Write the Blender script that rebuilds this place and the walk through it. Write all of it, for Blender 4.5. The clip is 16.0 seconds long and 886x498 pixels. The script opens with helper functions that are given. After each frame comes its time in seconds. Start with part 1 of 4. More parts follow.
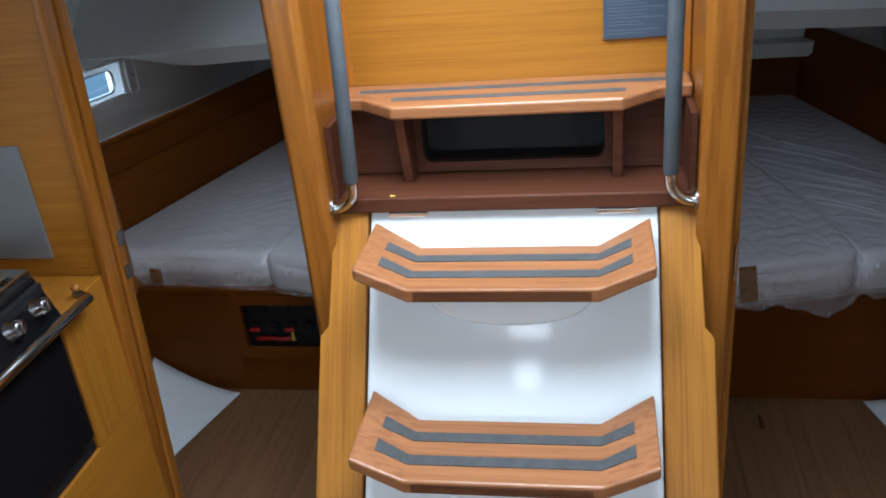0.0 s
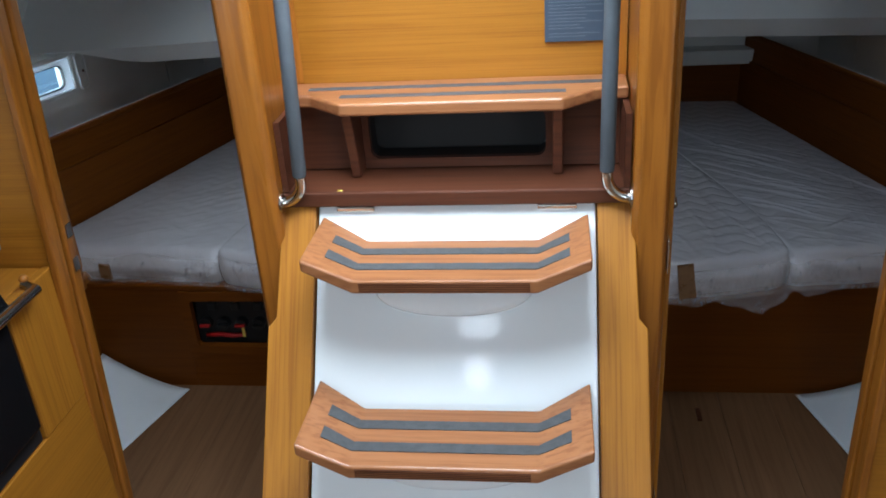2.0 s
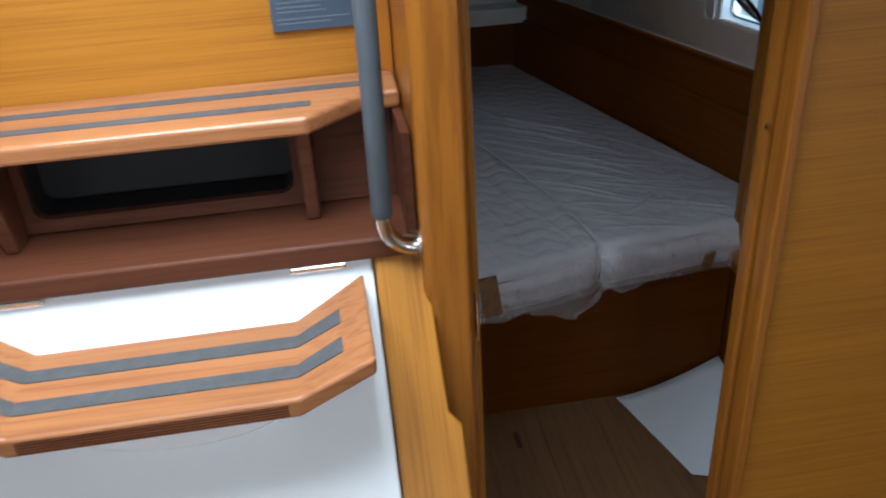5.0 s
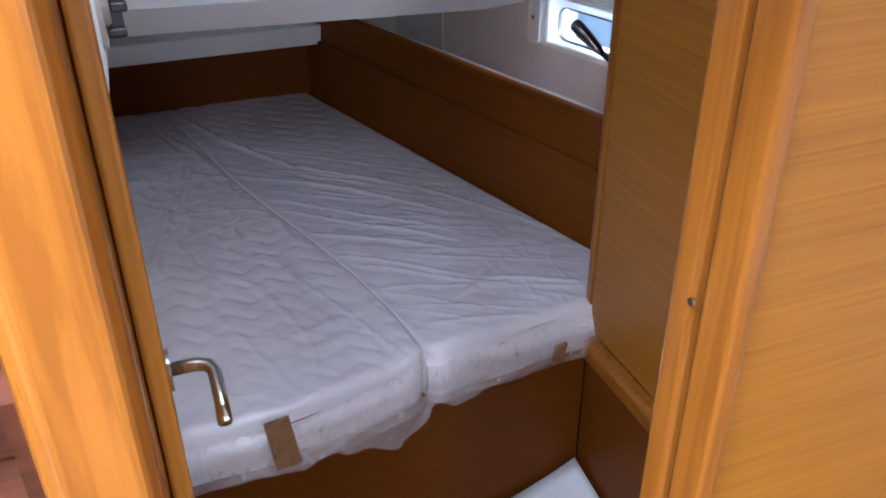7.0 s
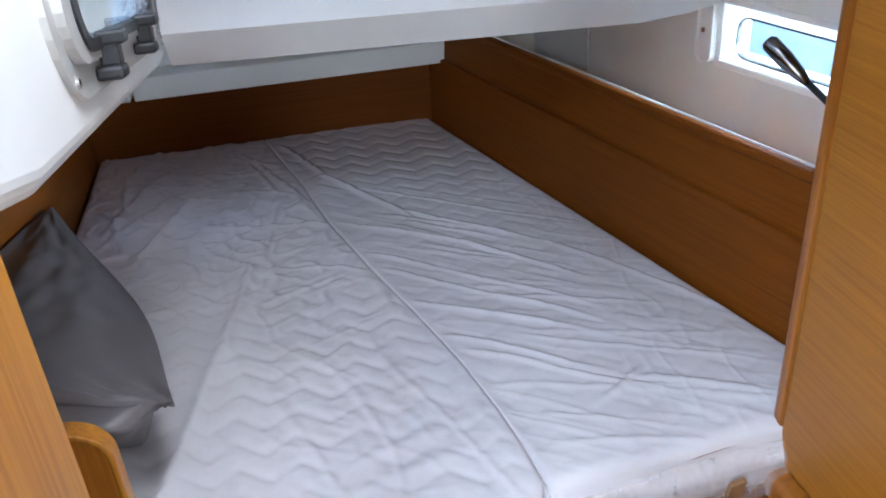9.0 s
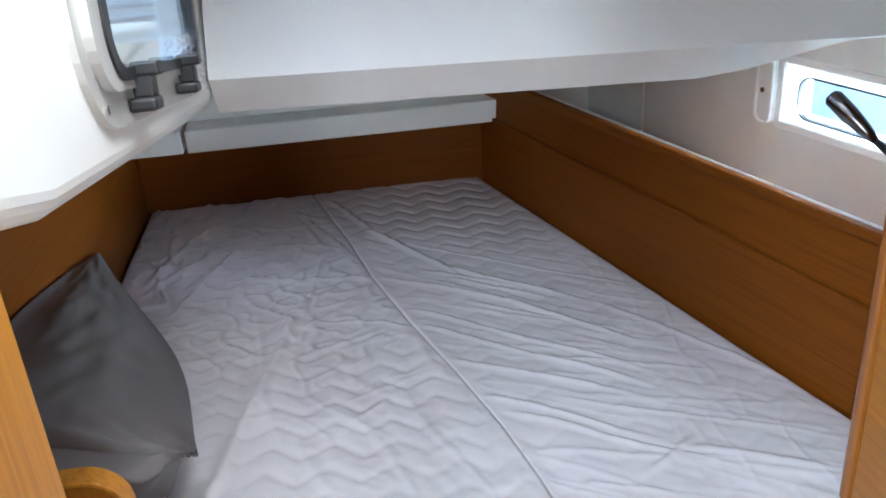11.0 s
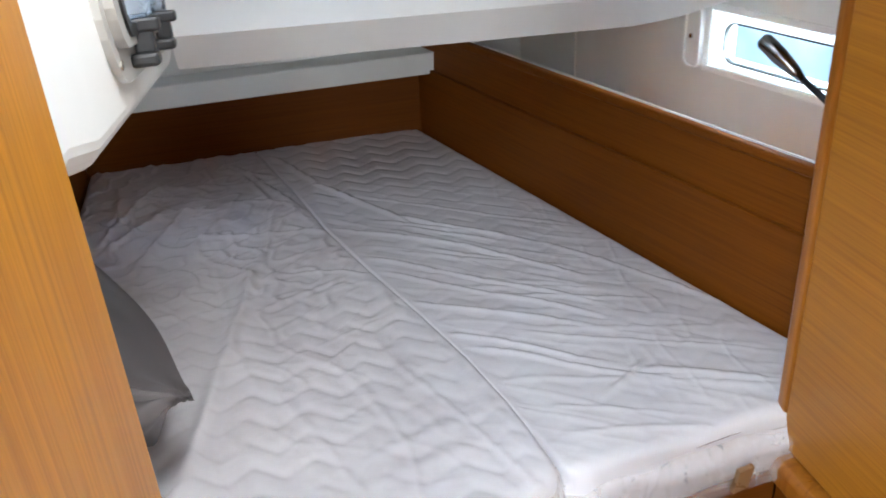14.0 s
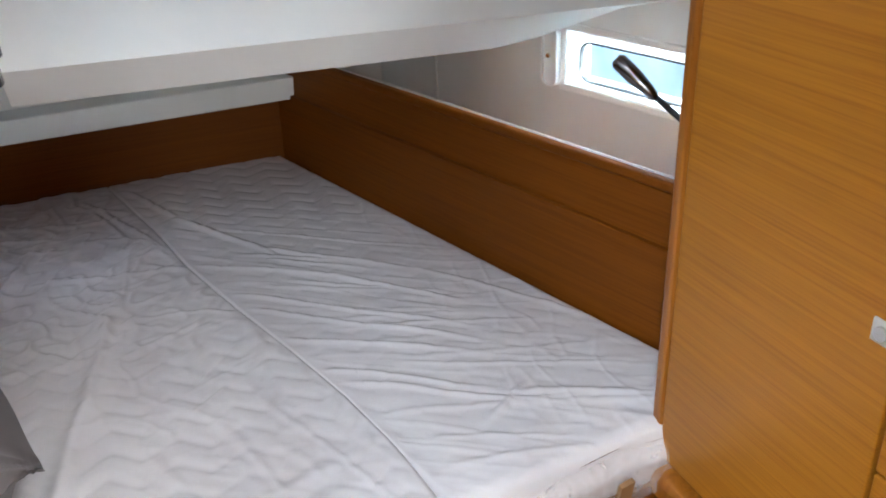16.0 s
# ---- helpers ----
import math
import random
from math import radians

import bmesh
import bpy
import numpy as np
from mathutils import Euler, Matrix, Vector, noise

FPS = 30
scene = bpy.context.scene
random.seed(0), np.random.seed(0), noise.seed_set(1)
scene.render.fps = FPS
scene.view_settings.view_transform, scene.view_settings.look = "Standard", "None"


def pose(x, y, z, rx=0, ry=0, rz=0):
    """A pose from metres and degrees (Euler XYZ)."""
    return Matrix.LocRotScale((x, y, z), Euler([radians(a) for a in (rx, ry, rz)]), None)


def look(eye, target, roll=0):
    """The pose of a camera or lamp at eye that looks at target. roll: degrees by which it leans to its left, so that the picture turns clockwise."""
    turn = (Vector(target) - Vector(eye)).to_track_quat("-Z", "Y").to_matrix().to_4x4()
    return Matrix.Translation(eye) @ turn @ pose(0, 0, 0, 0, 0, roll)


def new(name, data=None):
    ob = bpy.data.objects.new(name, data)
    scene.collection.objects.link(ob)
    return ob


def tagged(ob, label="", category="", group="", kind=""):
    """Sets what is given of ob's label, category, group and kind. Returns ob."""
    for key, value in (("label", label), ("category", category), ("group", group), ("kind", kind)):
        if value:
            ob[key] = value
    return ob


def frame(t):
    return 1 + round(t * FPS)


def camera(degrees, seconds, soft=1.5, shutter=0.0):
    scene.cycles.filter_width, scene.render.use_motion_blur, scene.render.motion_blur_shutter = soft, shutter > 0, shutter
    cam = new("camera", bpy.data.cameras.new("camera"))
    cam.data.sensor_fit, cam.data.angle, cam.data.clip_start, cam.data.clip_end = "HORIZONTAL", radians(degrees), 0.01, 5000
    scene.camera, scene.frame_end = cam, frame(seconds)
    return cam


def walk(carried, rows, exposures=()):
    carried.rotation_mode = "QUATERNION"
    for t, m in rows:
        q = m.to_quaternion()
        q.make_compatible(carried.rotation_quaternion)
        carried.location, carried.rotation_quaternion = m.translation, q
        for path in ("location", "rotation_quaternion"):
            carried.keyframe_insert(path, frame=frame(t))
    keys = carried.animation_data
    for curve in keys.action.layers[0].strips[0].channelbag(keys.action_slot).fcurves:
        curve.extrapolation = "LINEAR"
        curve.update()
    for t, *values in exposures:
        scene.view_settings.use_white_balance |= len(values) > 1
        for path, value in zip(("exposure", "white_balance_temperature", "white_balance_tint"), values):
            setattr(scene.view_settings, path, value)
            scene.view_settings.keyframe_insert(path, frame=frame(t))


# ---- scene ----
cam = camera(54.6, 16.0, soft=1.8, shutter=0.25)
PATH = [
    (0, (0.168, 0.097, 1.697), (-0.189, 1.86, 0.822), -5.8),
    (0.5, (0.165, 0.065, 1.702), (-0.081, 1.856, 0.846), -4.1),
    (1, (0.185, 0.042, 1.706), (-0.046, 1.84, 0.861), -3.7),
    (1.5, (0.196, 0.04, 1.7), (-0.043, 1.828, 0.835), -4.1),
    (2, (0.196, 0.046, 1.701), (-0.059, 1.826, 0.825), -4.0),
    (2.5, (0.202, 0.057, 1.697), (-0.047, 1.839, 0.825), -5.4),
    (3, (0.224, 0.083, 1.686), (-0.039, 1.855, 0.796), -4.6),
    (3.5, (0.282, 0.143, 1.674), (-0.095, 1.882, 0.76), -3.8),
    (4, (0.284, 0.262, 1.664), (-0.032, 2.006, 0.737), -4.2),
    (4.5, (0.221, 0.438, 1.65), (0.09, 2.212, 0.736), -6.1),
    (5, (0.243, 0.573, 1.625), (0.469, 2.295, 0.634), -3.3),
    (5.2, (0.29, 0.619, 1.622), (0.566, 2.335, 0.632), -3.4),
    (7.3, (0.459, 1.221, 1.546), (1.086, 2.828, 0.534), -0.1),
    (7.5, (0.477, 1.279, 1.541), (1.075, 2.915, 0.559), 0.5),
    (8, (0.537, 1.397, 1.523), (0.971, 3.09, 0.552), -1.2),
    (8.5, (0.588, 1.509, 1.487), (0.935, 3.202, 0.479), -3.1),
    (11, (0.628, 1.568, 1.413), (0.827, 3.369, 0.567), -4.1),
    (11.5, (0.625, 1.568, 1.407), (0.821, 3.349, 0.518), -3.8),
    (12, (0.63, 1.565, 1.401), (0.814, 3.308, 0.437), -3.9),
    (12.5, (0.614, 1.577, 1.409), (0.816, 3.298, 0.411), -3.1),
    (13, (0.598, 1.575, 1.411), (0.803, 3.29, 0.403), -3.6),
    (13.5, (0.579, 1.538, 1.423), (0.865, 3.26, 0.446), -2.1),
    (14, (0.537, 1.513, 1.431), (0.911, 3.234, 0.483), -3.9),
    (14.5, (0.524, 1.502, 1.453), (1.155, 3.15, 0.512), -2.9),
    (15, (0.489, 1.51, 1.466), (1.201, 3.148, 0.565), -2.9),
    (15.5, (0.503, 1.517, 1.466), (1.253, 3.139, 0.568), -3.1),
    (16, (0.556, 1.553, 1.434), (1.215, 3.197, 0.505), -2.7),
]
EXPOSURES = [(0, 1.08, 5850, 5), (5.2, 1.10, 6050, 7), (7.3, 2.92, 5950, 21), (8, 3.25, 5950, 21), (8.5, 3.45, 5950, 13), (11, 3.75, 6200, 8), (16, 3.65, 6750, 9)]
walk(cam, [(t, look(eye, target, roll)) for t, eye, target, roll in PATH], EXPOSURES)

# ---- exposure is keyed above; world and large lights ----
world = bpy.data.worlds.new("sky")
scene.world = world
world.use_nodes = True
wn = world.node_tree.nodes
sky = wn.new("ShaderNodeTexSky")
sky.sky_type = "NISHITA"
sky.sun_disc = False
sky.sun_elevation, sky.sun_rotation = radians(55), radians(141)
world.node_tree.links.new(sky.outputs[0], wn["Background"].inputs[0])
wn["Background"].inputs[1].default_value = 0.11

sun = new("sun", bpy.data.lights.new("sun", "SUN"))
sun.data.energy, sun.data.angle, sun.data.color = 0.4, radians(45), (1.0, 0.95, 0.88)
sun.matrix_basis = look((0, 0, 10), (-4.5, 5.5, 0))


def skylight(name, eye, target, w, h, power, color=(0.84, 0.93, 1.0), spread=180):
    """An area lamp standing in for daylight at a seen or assumed opening."""
    lamp = bpy.data.lights.new(name, "AREA")
    lamp.shape, lamp.size, lamp.size_y, lamp.energy, lamp.color = "RECTANGLE", w, h, power, color
    lamp.spread = radians(spread)
    ob = new(name, lamp)
    ob.matrix_basis = look(eye, target)
    return ob


skylight("companionway_daylight", (0, 1.27, 1.93), (0, 1.27, 0), 0.62, 0.66, 7.7, spread=126)
# Unseen hatch lamps, set to mirror as two bright patches in the white panel.
skylight("unseen_saloon_hatch_lamp", (-0.12, -0.07, 1.96), (-0.12, 0.1, 0), 0.17, 0.14, 0.9)
skylight("unseen_saloon_hatch_lamp", (-0.15, -0.42, 1.96), (-0.15, -0.2, 0), 0.12, 0.20, 0.9)
# Fill from an assumed forward hatch.
skylight("unseen_saloon_hatch_lamp", (0.12, -2.2, 1.93), (-0.05, -1.0, 0.3), 0.55, 0.55, 11.0)
# Added fill for the bulkheads; the saloon windows are out of view.
for side_x in (2.19, -2.19):
    skylight("saloon_side_fill", (side_x, -1.7, 1.30), (side_x * 0.12, 1.2, 1.05), 1.35, 0.28, 9.0)
# Cabin hatches are out of view, assumed over the front of each berth.
skylight("unseen_cabin_hatch_lamp", (0.66, 2.02, 1.83), (0.64, 2.28, 0.3), 0.34, 0.40, 0.35, spread=110)
skylight("unseen_cabin_hatch_lamp", (-0.63, 2.05, 1.83), (-0.55, 2.30, 0), 0.34, 0.40, 0.80, spread=112)
skylight("window_daylight", (2.12, 2.90, 1.03), (0.4, 2.68, 0.74), 0.36, 0.26, 6.2, (0.74, 0.89, 1.0))
skylight("window_daylight", (-2.22, 2.90, 1.05), (-0.5, 2.75, 0.70), 0.36, 0.26, 4.5)

# ---- materials ----
def material(name, color, rough=0.5, metal=0.0, coat=0.0, coat_rough=0.1):
    m = bpy.data.materials.new(name)
    m.use_nodes = True
    b = m.node_tree.nodes["Principled BSDF"]
    b.inputs["Base Color"].default_value = (*color, 1)
    b.inputs["Roughness"].default_value = rough
    b.inputs["Metallic"].default_value = metal
    b.inputs["Coat Weight"].default_value = coat
    b.inputs["Coat Roughness"].default_value = coat_rough
    return m


def node(m, kind, **values):
    n = m.node_tree.nodes.new(kind)
    for key, value in values.items():
        n.inputs[key.replace("_", " ")].default_value = value
    return n


def link(m, a, b):
    m.node_tree.links.new(a, b)


def ramp(m, fac, stops):
    r = m.node_tree.nodes.new("ShaderNodeValToRGB")
    link(m, fac, r.inputs[0])
    e = r.color_ramp.elements
    while len(e) < len(stops):
        e.new(0.5)
    for el, (p, c) in zip(e, stops):
        el.position, el.color = p, (*c, 1)
    return r.outputs[0]


def coords(m, scale, rot=(0, 0, 0)):
    tc = m.node_tree.nodes.new("ShaderNodeTexCoord")
    turn = m.node_tree.nodes.new("ShaderNodeMapping")
    turn.inputs["Rotation"].default_value = rot
    link(m, tc.outputs["Object"], turn.inputs[0])
    mp = m.node_tree.nodes.new("ShaderNodeMapping")
    mp.inputs["Scale"].default_value = scale
    link(m, turn.outputs[0], mp.inputs[0])
    return mp.outputs[0]


def bump(m, height, strength, distance):
    b = m.node_tree.nodes["Principled BSDF"]
    n = node(m, "ShaderNodeBump", Strength=strength, Distance=distance)
    link(m, height, n.inputs["Height"])
    link(m, n.outputs[0], b.inputs["Normal"])


def wood(name, light, dark_tone, grain=(1.5, 60, 60), rough=0.42, coat=0.12, contrast=0.45, turn=(0, 0, 0), gloss=0.30):
    """Varnished wood: fine streaks along one axis and a slow tone change."""
    m = material(name, light, rough, 0, coat, 0.16)
    b = m.node_tree.nodes["Principled BSDF"]
    b.inputs["Specular IOR Level"].default_value = gloss
    v = coords(m, grain, turn)
    fine = node(m, "ShaderNodeTexNoise", Scale=2.2, Detail=6.0, Roughness=0.62, Distortion=0.5)
    link(m, v, fine.inputs["Vector"])
    v2 = coords(m, tuple(g * 0.22 for g in grain), turn)
    slow = node(m, "ShaderNodeTexNoise", Scale=1.6, Detail=3.0, Roughness=0.5, Distortion=1.2)
    link(m, v2, slow.inputs["Vector"])
    c1 = ramp(m, fine.outputs[0], [(0.5 - contrast * 0.42, dark_tone), (0.52, light), (0.85, tuple(min(1, c * 1.18) for c in light))])
    c2 = ramp(m, slow.outputs[0], [(0.3, (0.90, 0.88, 0.85)), (0.7, (1.05, 1.03, 1.01))])
    mix = m.node_tree.nodes.new("ShaderNodeMix")
    mix.data_type, mix.blend_type = "RGBA", "MULTIPLY"
    mix.inputs[0].default_value = 1.0
    link(m, c1, mix.inputs[6])
    link(m, c2, mix.inputs[7])
    link(m, mix.outputs[2], b.inputs["Base Color"])
    rr = node(m, "ShaderNodeMapRange", To_Min=rough - 0.06, To_Max=rough + 0.10)
    link(m, slow.outputs[0], rr.inputs[0])
    link(m, rr.outputs[0], b.inputs["Roughness"])
    bump(m, fine.outputs[0], 0.12, 0.002)
    return m


TEAK, TEAK_D = (0.356, 0.142, 0.0135), (0.280, 0.103, 0.0100)
wood_x = wood("teak_grain_across", TEAK, TEAK_D, (1.6, 60, 130))
wood_y = wood("teak_grain_along", TEAK, TEAK_D, (60, 1.6, 130))
wood_z = wood("teak_grain_upright", TEAK, TEAK_D, (70, 70, 1.4), contrast=0.25)
wood_trim = wood("teak_trim", (0.300, 0.106, 0.013), (0.236, 0.078, 0.0095), (30, 30, 1.5), rough=0.28, coat=0.5, contrast=0.25)
wood_slope = wood("teak_grain_sloped", TEAK, TEAK_D, (70, 70, 1.4), contrast=0.25, turn=(math.atan(0.668), 0, 0))
# Same teak with the cabin's shade put into a darker, redder base.
SHADED_TEAK, SHADED_TEAK_D = (0.150, 0.043, 0.0036), (0.116, 0.032, 0.0026)
SHADED_HULL_TEAK, SHADED_HULL_TEAK_D = (0.186, 0.054, 0.0048), (0.140, 0.038, 0.0034)
wood_hull = wood("shaded_teak_along_hull", SHADED_HULL_TEAK, SHADED_HULL_TEAK_D, (60, 1.6, 130), turn=(0, 0, -math.atan2(0.37, 1.251)), rough=0.5, coat=0.03, gloss=0.12)
wood_hull_port = wood("shaded_teak_along_port_hull", SHADED_HULL_TEAK, SHADED_HULL_TEAK_D, (60, 1.6, 130), turn=(0, 0, math.atan2(0.37, 1.251)), rough=0.5, coat=0.03, gloss=0.12)
wood_shaded = wood("shaded_teak_across", SHADED_TEAK, SHADED_TEAK_D, (1.6, 60, 130), rough=0.5, coat=0.03, gloss=0.12)
wood_shaded_y = wood("shaded_teak_along", SHADED_TEAK, SHADED_TEAK_D, (60, 1.6, 130), rough=0.5, coat=0.03, gloss=0.12)
# Teak lightened so the leaf's colour carries the light from the saloon.
wood_door_lit = wood("lit_teak_door_leaf", (0.50, 0.215, 0.026), (0.41, 0.165, 0.020), (70, 70, 1.4), rough=0.40, coat=0.06, contrast=0.3, gloss=0.2)
wood_tread = wood("mahogany_tread", (0.320, 0.131, 0.052), (0.245, 0.092, 0.036), (1.6, 45, 45), rough=0.36, coat=0.3, contrast=0.3)
# Dark mahogany, base lowered further to hold the shade inside the niche.
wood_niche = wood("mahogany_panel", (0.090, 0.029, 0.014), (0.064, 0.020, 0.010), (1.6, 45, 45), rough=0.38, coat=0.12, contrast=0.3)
# Deck teak with the cockpit's strong daylight put into its colour.
pale_teak = wood("lightened_deck_teak", (0.50, 0.41, 0.30), (0.42, 0.33, 0.23), (60, 1.6, 60), rough=0.6, coat=0.0, contrast=0.3)
floor_mat = wood("laminate_floor", (0.195, 0.102, 0.050), (0.160, 0.080, 0.038), (30, 1.0, 30), rough=0.42, coat=0.1, contrast=0.3)


def plain(name, color, rough, metal=0.0, coat=0.0, spread=0.06, size=6.0, relief=0.0):
    m = material(name, color, rough, metal, coat)
    b = m.node_tree.nodes["Principled BSDF"]
    n = node(m, "ShaderNodeTexNoise", Scale=size, Detail=5.0, Roughness=0.6)
    link(m, coords(m, (1, 1, 1)), n.inputs["Vector"])
    lo = tuple(c * (1 - spread) for c in color)
    hi = tuple(min(1, c * (1 + spread)) for c in color)
    link(m, ramp(m, n.outputs[0], [(0.3, lo), (0.7, hi)]), b.inputs["Base Color"])
    rr = node(m, "ShaderNodeMapRange", To_Min=max(0.02, rough * 0.6 if rough < 0.1 else rough - 0.08), To_Max=min(1, rough * 1.6 if rough < 0.1 else rough + 0.10))
    link(m, n.outputs[0], rr.inputs[0])
    link(m, rr.outputs[0], b.inputs["Roughness"])
    if relief:
        f = node(m, "ShaderNodeTexNoise", Scale=size * 40, Detail=3.0)
        link(m, coords(m, (1, 1, 1)), f.inputs["Vector"])
        bump(m, f.outputs[0], relief, 0.001)
    return m


gelcoat = plain("white_gelcoat", (0.79, 0.81, 0.82), 0.05, coat=0.0, spread=0.02, size=3)
gelcoat.node_tree.nodes["Principled BSDF"].inputs["Specular IOR Level"].default_value = 0.17
liner = plain("white_moulded_liner", (0.78, 0.79, 0.77), 0.42, spread=0.03, size=4, relief=0.08)
vinyl = plain("grey_white_headlining", (0.78, 0.79, 0.77), 0.72, spread=0.04, size=5, relief=0.25)
paper_mat = plain("white_floor_paper", (0.74, 0.77, 0.80), 0.7, spread=0.03, size=8, relief=0.1)
strip_mat = plain("dark_grip_strip", (0.060, 0.060, 0.062), 0.85, spread=0.25, size=60, relief=0.6)
foam = plain("grey_foam_sleeve", (0.060, 0.068, 0.078), 0.75, spread=0.1, size=30, relief=0.3)
steel = plain("polished_steel", (0.62, 0.60, 0.56), 0.16, metal=1.0, spread=0.05, size=20)
alloy = plain("brushed_alloy", (0.50, 0.50, 0.48), 0.48, metal=0.35, spread=0.05, size=30)
gun = plain("dark_chrome", (0.20, 0.19, 0.19), 0.2, metal=1.0, spread=0.1, size=20)
black = plain("black_plastic", (0.011, 0.012, 0.014), 0.42, spread=0.2, size=20)
dark = plain("near_black", (0.012, 0.010, 0.010), 0.7, spread=0.2, size=10)
red = plain("red_plastic", (0.42, 0.015, 0.015), 0.4, spread=0.1)
yellow = plain("yellow_tag", (0.70, 0.55, 0.10), 0.6, spread=0.1)
tape_mat = plain("brown_parcel_tape", (0.235, 0.125, 0.055), 0.28, coat=0.4, spread=0.12, size=40)
satin = plain("grey_satin_cloth", (0.104, 0.092, 0.094), 0.55, coat=0.04, spread=0.08, size=14, relief=0.3)
plaque_mat = plain("blue_grey_plaque", (0.055, 0.075, 0.105), 0.3, coat=0.3, spread=0.08, size=10)
text_mat = plain("pale_print", (0.09, 0.11, 0.14), 0.6, spread=0.05)
enamel = plain("black_oven_glass", (0.006, 0.006, 0.007), 0.22, coat=0.0, spread=0.1)
enamel.node_tree.nodes["Principled BSDF"].inputs["Specular IOR Level"].default_value = 0.25
deck_mat = plain("white_deck", (0.80, 0.80, 0.76), 0.6, spread=0.05, size=20)
splash_mat = plain("dull_grey_splashback", (0.21, 0.21, 0.215), 0.4, metal=0.3, spread=0.08, size=12)
grille_mat = plain("grey_grille", (0.26, 0.29, 0.32), 0.4, spread=0.1, size=20)
reveal_mat = plain("white_window_reveal", (0.86, 0.87, 0.86), 0.35, spread=0.02)


def translucent_plate():
    """White acrylic moulding that lets some of the daylight behind it through."""
    m = plain("white_window_moulding", (0.86, 0.88, 0.90), 0.3, spread=0.02)
    nt = m.node_tree
    b = nt.nodes["Principled BSDF"]
    t = node(m, "ShaderNodeBsdfTranslucent", Color=(0.86, 0.90, 0.94, 1))
    mix = node(m, "ShaderNodeMixShader", Fac=0.45)
    link(m, b.outputs[0], mix.inputs[1])
    link(m, t.outputs[0], mix.inputs[2])
    link(m, mix.outputs[0], nt.nodes["Material Output"].inputs["Surface"])
    return m


plate_mat = translucent_plate()


def glass_material():
    m = material("acrylic_pane", (0.78, 0.93, 1.0), 0.03)
    b = m.node_tree.nodes["Principled BSDF"]
    b.inputs["Transmission Weight"].default_value = 1.0
    b.inputs["IOR"].default_value = 1.45
    return m


glass = glass_material()


def cloth_material():
    """White quilted ticking under clear film: wave stitching, soft wrinkles, a shiny skin."""
    m = material("film_wrapped_ticking", (0.66, 0.645, 0.68), 0.5, 0, 0.65, 0.15)
    b = m.node_tree.nodes["Principled BSDF"]
    v = coords(m, (1, 1, 1))
    big = node(m, "ShaderNodeTexNoise", Scale=5.0, Detail=4.0, Roughness=0.55, Distortion=0.8)
    link(m, v, big.inputs["Vector"])
    fine = node(m, "ShaderNodeTexNoise", Scale=46.0, Detail=5.0, Roughness=0.65, Distortion=1.6)
    link(m, v, fine.inputs["Vector"])
    link(m, ramp(m, big.outputs[0], [(0.3, (0.60, 0.58, 0.61)), (0.7, (0.69, 0.68, 0.71))]), b.inputs["Base Color"])
    rr = node(m, "ShaderNodeMapRange", To_Min=0.30, To_Max=0.62)
    link(m, big.outputs[0], rr.inputs[0])
    link(m, rr.outputs[0], b.inputs["Roughness"])
    bump(m, fine.outputs[0], 0.16, 0.003)
    return m


cloth = cloth_material()


def film_material():
    m = material("clear_film", (0.9, 0.9, 0.92), 0.16)
    nt = m.node_tree
    b = nt.nodes["Principled BSDF"]
    n = node(m, "ShaderNodeTexNoise", Scale=40.0, Detail=4.0, Distortion=1.5)
    link(m, coords(m, (1, 1, 0.5)), n.inputs["Vector"])
    bump(m, n.outputs[0], 0.5, 0.004)
    a = node(m, "ShaderNodeMapRange", To_Min=0.04, To_Max=0.42)
    link(m, n.outputs[0], a.inputs[0])
    link(m, a.outputs[0], b.inputs["Alpha"])
    return m


film_mat = film_material()


# ---- mesh helpers ----
def part(name, bm, mat, parent=None, label="", smooth=False):
    me = bpy.data.meshes.new(name)
    bmesh.ops.recalc_face_normals(bm, faces=bm.faces)
    bm.to_mesh(me)
    bm.free()
    me.materials.append(mat)
    if smooth:
        me.polygons.foreach_set("use_smooth", [True] * len(me.polygons))
    ob = new(name, me)
    if parent:
        ob.parent = parent
        ob.matrix_parent_inverse = parent_world(parent).inverted()
    if label:
        ob["label"] = label
    return ob


def parent_world(ob):
    m = ob.matrix_basis.copy()
    while ob.parent:
        m = ob.parent.matrix_basis @ ob.matrix_parent_inverse @ m
        ob = ob.parent
    return m


def thing(name, at, label, category, group=""):
    ob = new(name)
    ob.matrix_basis = Matrix.Translation(at)
    ob.empty_display_size = 0.05
    return tagged(ob, label, category, group)


def box(x0, x1, y0, y1, z0, z1, bevel=0.0, bm=None, seg=2):
    own = bmesh.new()
    bmesh.ops.create_cube(own, size=1.0)
    bmesh.ops.transform(own, matrix=Matrix.Translation(((x0 + x1) / 2, (y0 + y1) / 2, (z0 + z1) / 2)) @ Matrix.Diagonal((abs(x1 - x0), abs(y1 - y0), abs(z1 - z0), 1)), verts=own.verts)
    if bevel:
        bmesh.ops.bevel(own, geom=own.edges[:], offset=bevel, segments=seg, affect="EDGES", profile=0.5)
    return merge(bm, own)


def merge(bm, own):
    if bm is None:
        return own
    me = bpy.data.meshes.new("tmp")
    own.to_mesh(me)
    own.free()
    bm.from_mesh(me)
    bpy.data.meshes.remove(me)
    return bm


